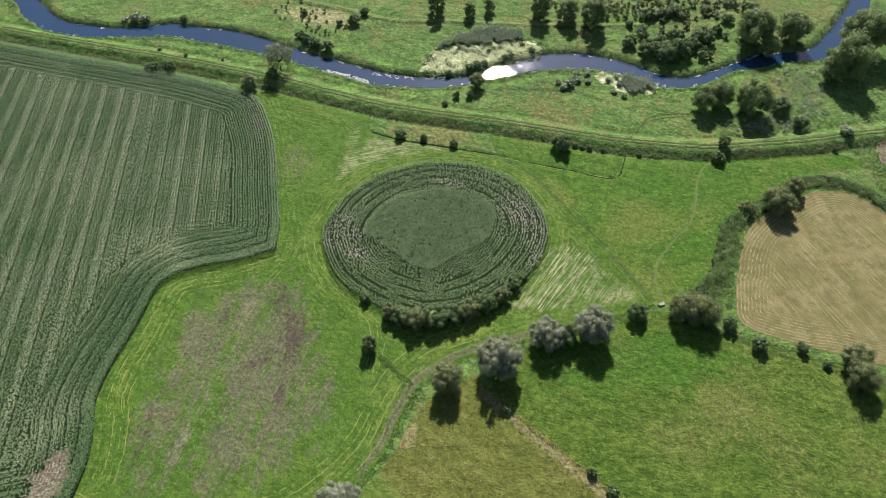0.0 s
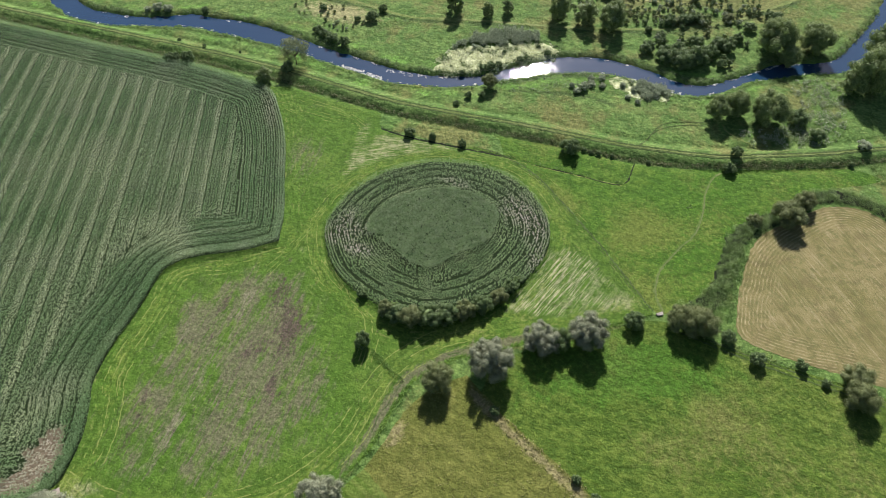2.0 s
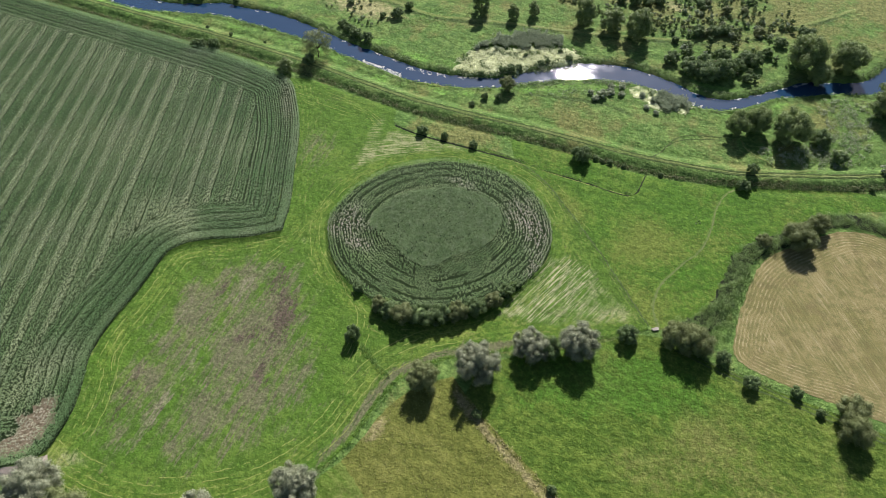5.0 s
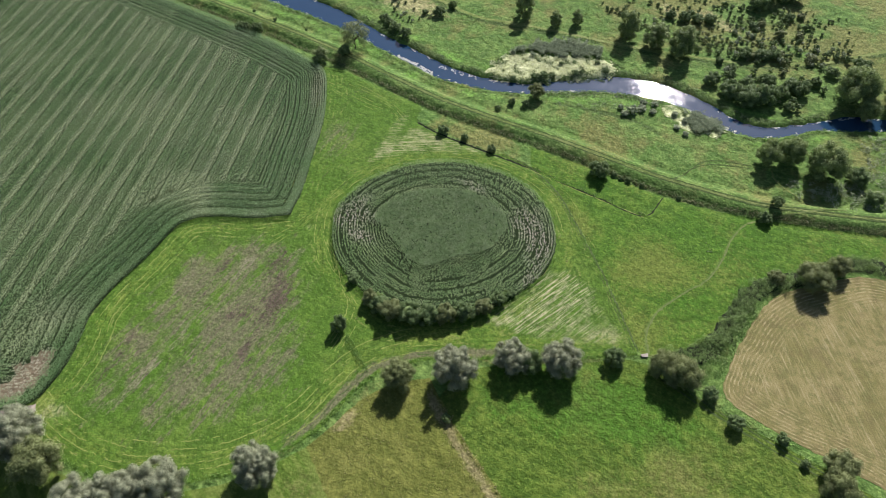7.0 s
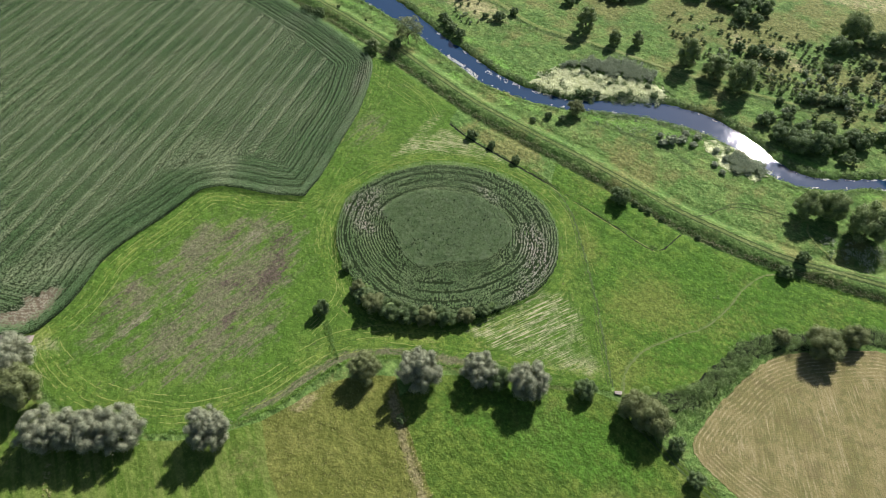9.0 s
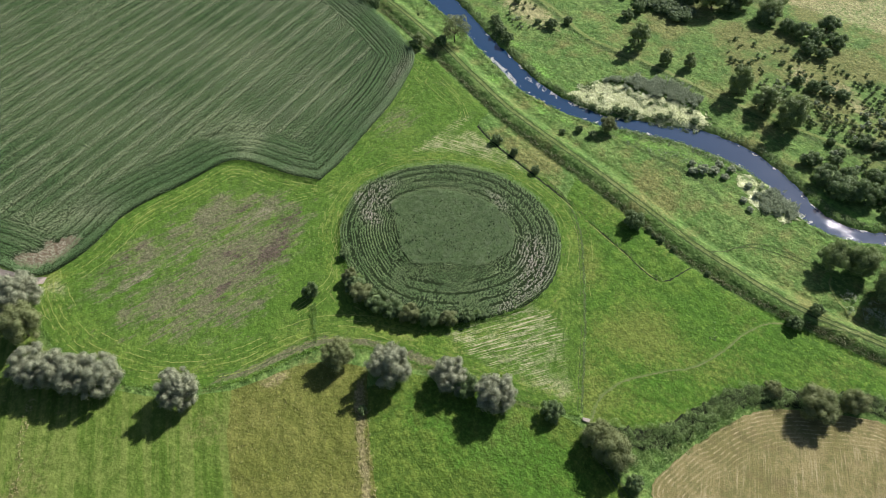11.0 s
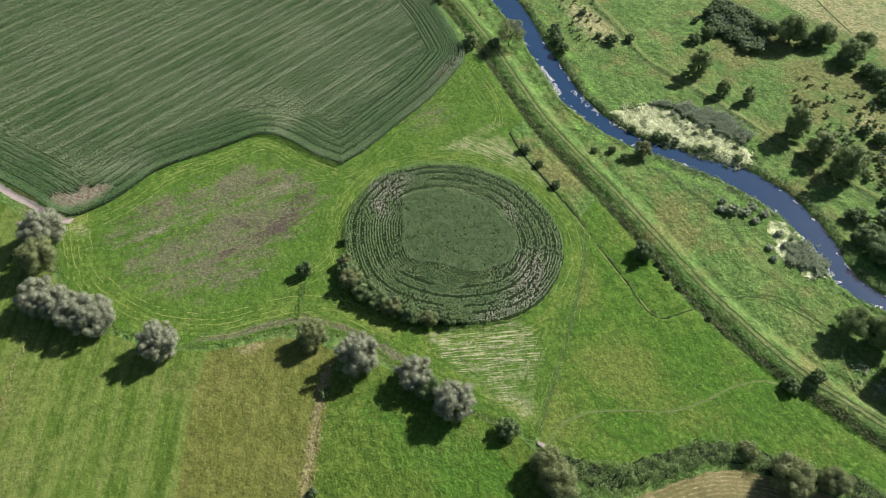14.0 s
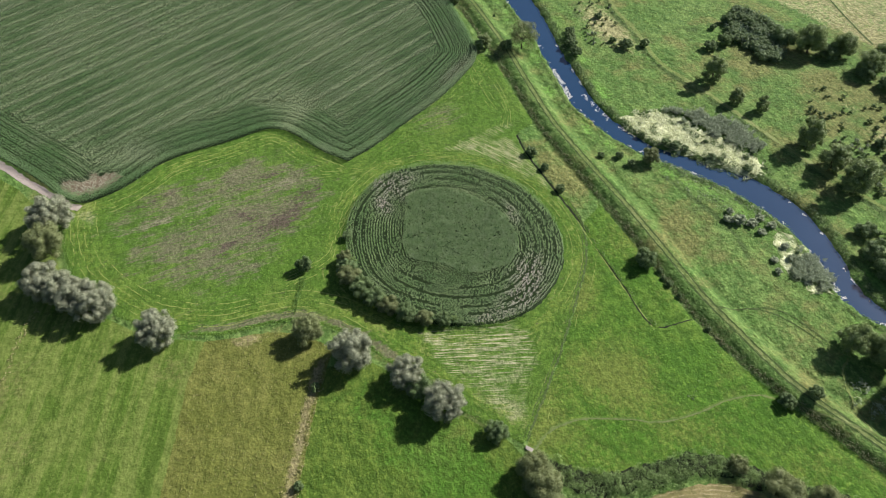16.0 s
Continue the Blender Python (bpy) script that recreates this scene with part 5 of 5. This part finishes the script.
growth("bank_herbs_north", strip([(x, y + 1.2) for x, y in NORTH_BANK[2:-2]], 2.6, 1.6, 13), 0.9, 0.7, DARK_LEAF, 14, "dense dark herbs on the far river bank", "herbs", 8, 0.34)
growth("bank_herbs_south", strip([(x, y - 1.0) for x, y in SOUTH_BANK[2:-2]], 2.2, 1.6, 15, 0.3), 0.7, 0.6, LUSH_LEAF, 16, "fresh green herbs on the near river bank", "herbs", 8, 0.30)
growth("island_herbs", strip(CIRCLE[:12], 2.0, 2.5, 17), 0.9, 0.6, LUSH_LEAF, 18, "green weeds along the crop island edge", "herbs", 7, 0.28)
rng_herbs = np.random.default_rng(61)
p = rng_herbs.uniform((-68, 186), (-26, 220), (7000, 2))
p = p[(signed(p[:, 0], p[:, 1], smooth(LILY, 1, True)) > -2.5) & (wobble(p[:, 0], p[:, 1], 9, 2.0) + 0.5 * wobble(p[:, 0], p[:, 1], 3.1, 1.0) > 0.38)]
growth("shallows_herbs", p, 0.6, 0.5, DARK_LEAF, 62, "dark herb clumps among the water plants", "herbs", 7, 0.28)
growth("shore_bushes", strip([(-62, 187.4), (-52.5, 191.5), (-46, 197), (-39, 202.5), (-31, 210)], 2.0, 2.2, 63, 0.8), 1.0, 0.7, DARK_LEAF, 64, "dark rank growth along the shallows", "herbs", 9, 0.32)
p = rng_herbs.uniform((34, 180), (70, 226), (5200, 2))
p = p[signed(p[:, 0], p[:, 1], smooth([(52.7, 217.8), (66.0, 224.9), (68.5, 205.6), (64.0, 189.2), (45.1, 182.6), (36.4, 186.0), (45.1, 191.0), (56.0, 200.4)], 1, True)) + 1.5 * wobble(p[:, 0], p[:, 1], 8, 2.0) > 0]
p = p[wobble(p[:, 0], p[:, 1], 9, 1.0) + 0.5 * wobble(p[:, 0], p[:, 1], 3.3, 2.0) > -0.25]
growth("tall_herb_bed", p, 0.9, 0.5, SALLOW_LEAF, 65, "grey-green tall herbs round the riverside trees", "herbs", 6, 0.34, 0.7)
growth("trench_herbs", strip([(31.5, 188.3), (33.4, 186.2), (36.2, 183.6), (42.0, 180.4), (48.2, 179.6)], 1.1, 3.0, 66), 0.35, 0.35, DARK_LEAF, 67, "dark herbs filling a curved ditch", "herbs", 6, 0.24)
p = rng_herbs.uniform((72, 158), (100, 192), (2600, 2))
p = p[signed(p[:, 0], p[:, 1], [(74.6, 183), (82, 187), (98, 191), (98, 160), (82.3, 163.4), (77.7, 174.5)]) > 0]
growth("rough_corner", p, 0.5, 0.5, HEDGE_LEAF, 68, "tangled pale herbs in the field corner", "herbs", 6, 0.30)
growth("southern_dry_strip", strip([(-56, 8), (-47.9, 3.9), (-39.8, 1.2), (-30, -3.0), (-10, -11)], 1.6, 2.5, 69), 0.4, 0.4, DRY_LEAF, 70, "dry tan grass strip between mown meadows", "grass", 6, 0.26)
p = rng_herbs.uniform((-110, 242), (-68, 278), (5200, 2))
p = p[signed(p[:, 0], p[:, 1], smooth(THICKET, 1, True)) + 0.8 * wobble(p[:, 0], p[:, 1], 5, 1.0) > 0]
growth("thicket", p, 2.6, 0.9, THICKET_LEAF, 76, "dense low blue-green thicket beyond the meadow", "thicket", 9, 0.36, 0.35)
growth("bank_scrub", strip([(-46, 185.4), (-37.2, 191.0), (-28.5, 196.2), (-18.5, 200.2), (-8, 202.4)], 3.2, 1.7, 77, 0.5), 0.7, 0.55, REED_LEAF, 78, "grey-green waterside scrub on the near bank", "scrub", 8, 0.28, 0.6)
growth("bank_plants", strip([(-45, 187.0), (-37.2, 192.4), (-28.5, 197.6), (-18.5, 201.6), (-9, 203.8)], 1.5, 3.0, 79, 0.75), 0.2, 0.4, LILY_LEAF, 80, "pale water plants fringing the near bank", "water plants", 5, 0.26)
growth("near_bank_clumps", strip([(-44.4, 183.4), (-34.3, 187.3), (-22.6, 192.2), (-12, 197)], 4.0, 0.9, 71, 0.75), 0.8, 0.7, REED_LEAF, 72, "grey-green willow scrub clumps near the bank", "scrub", 8, 0.30)
reeds("water_plants", LILY, 2600, 0.45, LILY_LEAF, 19, "pale yellow-green water plants in the shallows", "water plants")
reeds("reed_bed", REED_NORTH, 6500, 1.5, REED_LEAF, 20, "grey-green reed bed on the river flat", "reeds")
reeds("reed_bed_south", [(1.0, 203.5), (7.8, 204.0), (13.0, 201.0), (12.0, 196.8), (4.9, 196.0)], 2200, 1.4, REED_LEAF, 21, "grey-green reed bed by the near bank", "reeds")


def culvert_slab():
    """A pale stone slab over the ditch at the field corner."""
    bm = bmesh.new()
    bmesh.ops.create_cube(bm, size=1.0)
    for v in bm.verts:
        v.co = Vector((v.co.x * (1.7 + 0.3 * v.co.y), v.co.y * (0.9 + 0.2 * v.co.x), v.co.z * 0.3))
    bmesh.ops.bevel(bm, geom=bm.edges[:], offset=0.07, segments=2, affect="EDGES")
    me = bpy.data.meshes.new("culvert_slab")
    bm.to_mesh(me)
    bm.free()
    me.materials.append(earth("pale_stone", (0.27, 0.24, 0.20), (0.43, 0.39, 0.33), 2.0, 0.04))
    ob = tagged(new("culvert_slab", me), "pale weathered stone slab over the field ditch", "stone slab")
    ob.matrix_world = pose(23.2, 107.1, 0.2, 2, 1, 38)


culvert_slab()
plant_out(BUSH2, [(-57.6, 188.6, 1.2), (-51.0, 193.0, 1.7), (-49.0, 195.2, 1.8), (-46.4, 197.4, 1.3), (-40.0, 202.8, 1.5), (-38.3, 204.4, 1.1), (-31.5, 209.6, 1.4), (-49.6, 196.8, 1.1), (-47.0, 205.6, 0.9), (-36.0, 212.8, 1.0)], "bushes in the shallows", 81, -0.25)
plant_out(PALE_BUSH, [(-15.0, 193.1, 2.0), (-12.8, 196.0, 1.7), (-10.0, 200.6, 1.4), (-16.5, 190.6, 1.5), (-18.8, 193.0, 1.2), (-9.0, 196.4, 1.3), (-13.4, 199.0, 1.5), (0.4, 193.0, 1.2), (4.0, 191.2, 1.1), (-2.4, 199.0, 1.2), (1.5, 197.4, 1.0), (73.1, 189.5, 2.3), (-188.0, 190.6, 2.5), (-184.0, 191.4, 2.2), (-191.8, 188.8, 1.7)], "pale willow bushes near the bank", 82, -0.25)
discard(BUSH2 + PALE_BUSH)


# ---- straw lines on the mown field ----
def swath(line, width, seed, keep=0.55):
    """A broken line of straw: short ribbons."""
    rng = np.random.default_rng(seed)
    c = smooth(line, 0.5)
    c = c + 0.15 * np.stack([wobble(c[:, 0], c[:, 1], 4, seed), wobble(c[:, 0], c[:, 1], 5, seed + 1)], -1)
    t = along(c)
    side = np.stack([-t[:, 1], t[:, 0]], -1)
    on = wobble(c[:, 0], c[:, 1], 16.0, seed * 0.7) + 0.5 * wobble(c[:, 0], c[:, 1], 3.0, seed * 1.3) + rng.uniform(-0.25, 0.25, len(c)) < keep * 2 - 1
    v, f = [], []
    for k in range(len(c) - 1):
        if on[k]:
            # a few loose wisps, each of its own width and drift
            for _ in range(2):
                w, drift = width * rng.uniform(0.2, 0.65), rng.uniform(-0.35, 0.35) * width
                a, b = c[k] + side[k] * (drift + rng.uniform(-0.06, 0.06)), c[k] + (c[k + 1] - c[k]) * rng.uniform(1.0, 1.6) + side[k] * drift
                f.append(tuple(range(len(v), len(v) + 4)))
                v += [a + side[k] * w * 0.5, a - side[k] * w * 0.5, b - side[k] * w * 0.3, b + side[k] * w * 0.4]
    return np.array(v).reshape(-1, 2), f


def lay(name, lines, mat, label):
    v, f = [], []
    n = 0
    for k, (line, width, keep) in enumerate(lines):
        a, b = swath(line, width, k + 1, keep)
        v.append(a)
        f += [tuple(i + n for i in q) for q in b]
        n += len(a)
    v = np.vstack(v)
    me = mesh(name, np.column_stack([v, height(v[:, 0], v[:, 1]) + 0.085]), f, [mat], False)
    tagged(new(name, me), label, "straw", kind="stuff")


def beside(line, offset):
    p = np.array(line, float)
    t = along(p)
    return [tuple(q) for q in p + np.stack([t[:, 1], -t[:, 0]], -1) * offset]


def swaths():
    rng = np.random.default_rng(91)
    straw, yellow, ruts = [], [], []
    for k in range(7):
        yellow.append(([(-120 + 2.0 * k, 156 - 1.0 * k), (-104 + 2.2 * k, 157.4 - 1.7 * k), (-88 + 1.6 * k, 155.5 - 1.3 * k), (-76, 151.0 - 1.5 * k)], 0.24, 0.42))
    for k in range(4):
        yellow.append(([(-88 + 1.6 * k, 99), (-95 + 1.8 * k, 115), (-103 + 2.0 * k, 131), (-112 + 2.4 * k, 146)], 0.22, 0.3))
    for k in range(4):
        straw.append(([(-80 + k, 90 - 2 * k), (-76.5 + 0.5 * k, 98 - k), (-75.2 + 0.6 * k, 108), (-73.8 + 0.5 * k, 119), (-70 + 0.4 * k, 129)], 0.18, 0.5))
    c = np.array(CIRCLE, float)
    o = c - c.mean(0)
    for d in (2.4, 5.0):
        ring = c + o / np.linalg.norm(o, axis=1)[:, None] * d
        yellow.append(([tuple(q) for q in ring[12:]] + [tuple(q) for q in ring[:4]], 0.26, 0.52))
    for d in (2.6, 4.3, 6.0, 7.6, 9.4):
        yellow.append((beside(FIELD_SOUTH[3:], d), 0.32, 0.5))
    for d in (2.6, 4.2, 5.9, 7.4):
        yellow.append((beside(CORN_FRONT[7:], d), 0.34, 0.5))
    for ax, ay, turn in ((-94.6, 79.5, 40), (-93.6, 67, 55), (-93.0, 52, 70), (-97.6, 152, 160)):
        arc = [(ax + 3.2 * math.cos(radians(turn + a)), ay + 3.2 * math.sin(radians(turn + a))) for a in range(-90, 110, 20)]
        ruts.append((arc, 0.22, 0.75))
        ruts.append(([(x + 1.0, y + 1.2) for x, y in arc], 0.2, 0.6))
    for d in (-1.4, -2.6):
        yellow.append((beside(EAST_RUT, d), 0.2, 0.3))
    for k in range(5):
        yellow.append(([(-44 + 1.1 * k, 70 - k), (-46 + 1.0 * k, 80), (-54 + 0.8 * k, 86), (-66 + 0.5 * k, 95)], 0.3, 0.5))
    lay("straw_lines", straw, YELLOWED, "yellow straw lines left by mowing")
    lay("yellowed_lines", yellow, YELLOWED, "yellowed wheel lines across the mown field")
    lay("ditch_bank", [([(x, y - 0.4) for x, y in DITCH[4:]], 0.36, 0.75)], YELLOWED, "broken tan bank of the pasture ditch")
    lay("field_edge_rut", [(EAST_RUT, 0.7, 0.72), (beside(EAST_RUT, 0.9), 0.3, 0.5), *ruts], RUT, "dark broken rut along the field edge")


def tufts():
    """Grass tufts on the unmown ground."""
    rng = np.random.default_rng(41)
    p = rng.uniform((-262, 150), (108, 330), (52000, 2))
    x, y = p[:, 0], p[:, 1]
    away = dist(x, y, DIKE_LINE)
    keep = (signed(x, y, RIVER) < -0.8) & (wobble(x, y, 7, 3.0) + wobble(x, y, 31, 1.0) > -0.35) & (away > 2.0) & ~inside(x, y, CORN_POLY) & ((y > 166) | ((y > 151.5) & (x > -72) & (x < -36)))
    keep &= ~((x > -36) & (y < 158.5 + np.maximum(0, x) * 0.3)) & (y < 300 + 0.2 * x)
    growth("meadow_tufts", p[keep], 0.22, 0.34, WILD_LEAF, 42, "green tussocks of unmown meadow grass", "grass", 4, 0.26)
    p = rng.uniform((-36, 5), (75, 76), (30000, 2))
    e = np.vstack([smooth(MEADOW_LINE, 3)[::-1], [(-17, 74.5), (-23, 69.5), (-27.2, 62), (-29.6, 50)], smooth(SW_LINE, 3)])
    p = p[inside(p[:, 0], p[:, 1], e)]
    growth("rough_tufts", p[::4], 0.18, 0.28, ROUGH_LEAF, 43, "olive-brown tufts in the rough meadow", "grass", 4, 0.26)


def floating_leaves():
    """Pale floating leaves in patches along the river's edges."""
    rng = np.random.default_rng(47)
    p = np.vstack([strip([(x, y + 0.9) for x, y in SOUTH_BANK[3:-2]], 1.4, 9.0, 48, 1.6), strip([(x, y - 0.8) for x, y in NORTH_BANK[3:-2]], 1.3, 8.0, 49, 1.55),
                   strip([(-101, 179.6), (-92, 178.8), (-84, 177.2)], 1.8, 14.0, 50, 0.6), strip([(4, 204.8), (10, 202.8), (17, 201.8)], 2.2, 12.0, 51, 0.8), strip([(-41, 199.6), (-34, 206), (-28, 210.2)], 1.2, 10, 53, 1.0),
                   strip([(-84, 182.5), (-72, 183), (-62, 185)], 1.8, 5.0, 52, 1.2), strip([(20, 208), (26, 210.5), (36, 219), (48, 230)], 1.0, 10.0, 54, 1.1)])
    p = p[signed(p[:, 0], p[:, 1], RIVER) > 0.2]
    n = len(p)
    a = rng.uniform(0, math.pi, n)
    s = rng.uniform(0.10, 0.26, n)
    c = np.column_stack([p, np.full(n, -0.735) + rng.uniform(0, 0.01, n)])
    t, b = np.stack([np.cos(a), np.sin(a), 0 * a], -1) * s[:, None], np.stack([-np.sin(a), np.cos(a), 0 * a], -1) * s[:, None] * 0.8
    v = np.stack([c - t, c + b, c + t, c - b], 1).reshape(-1, 3)
    tagged(new("floating_leaves", mesh("floating_leaves", v, np.arange(len(v)).reshape(-1, 4), [PAD_LEAF])), "pale floating leaves along the river margins", "water plants", kind="stuff")


tufts()
floating_leaves()
swaths()
corn_field()
crop_circle()
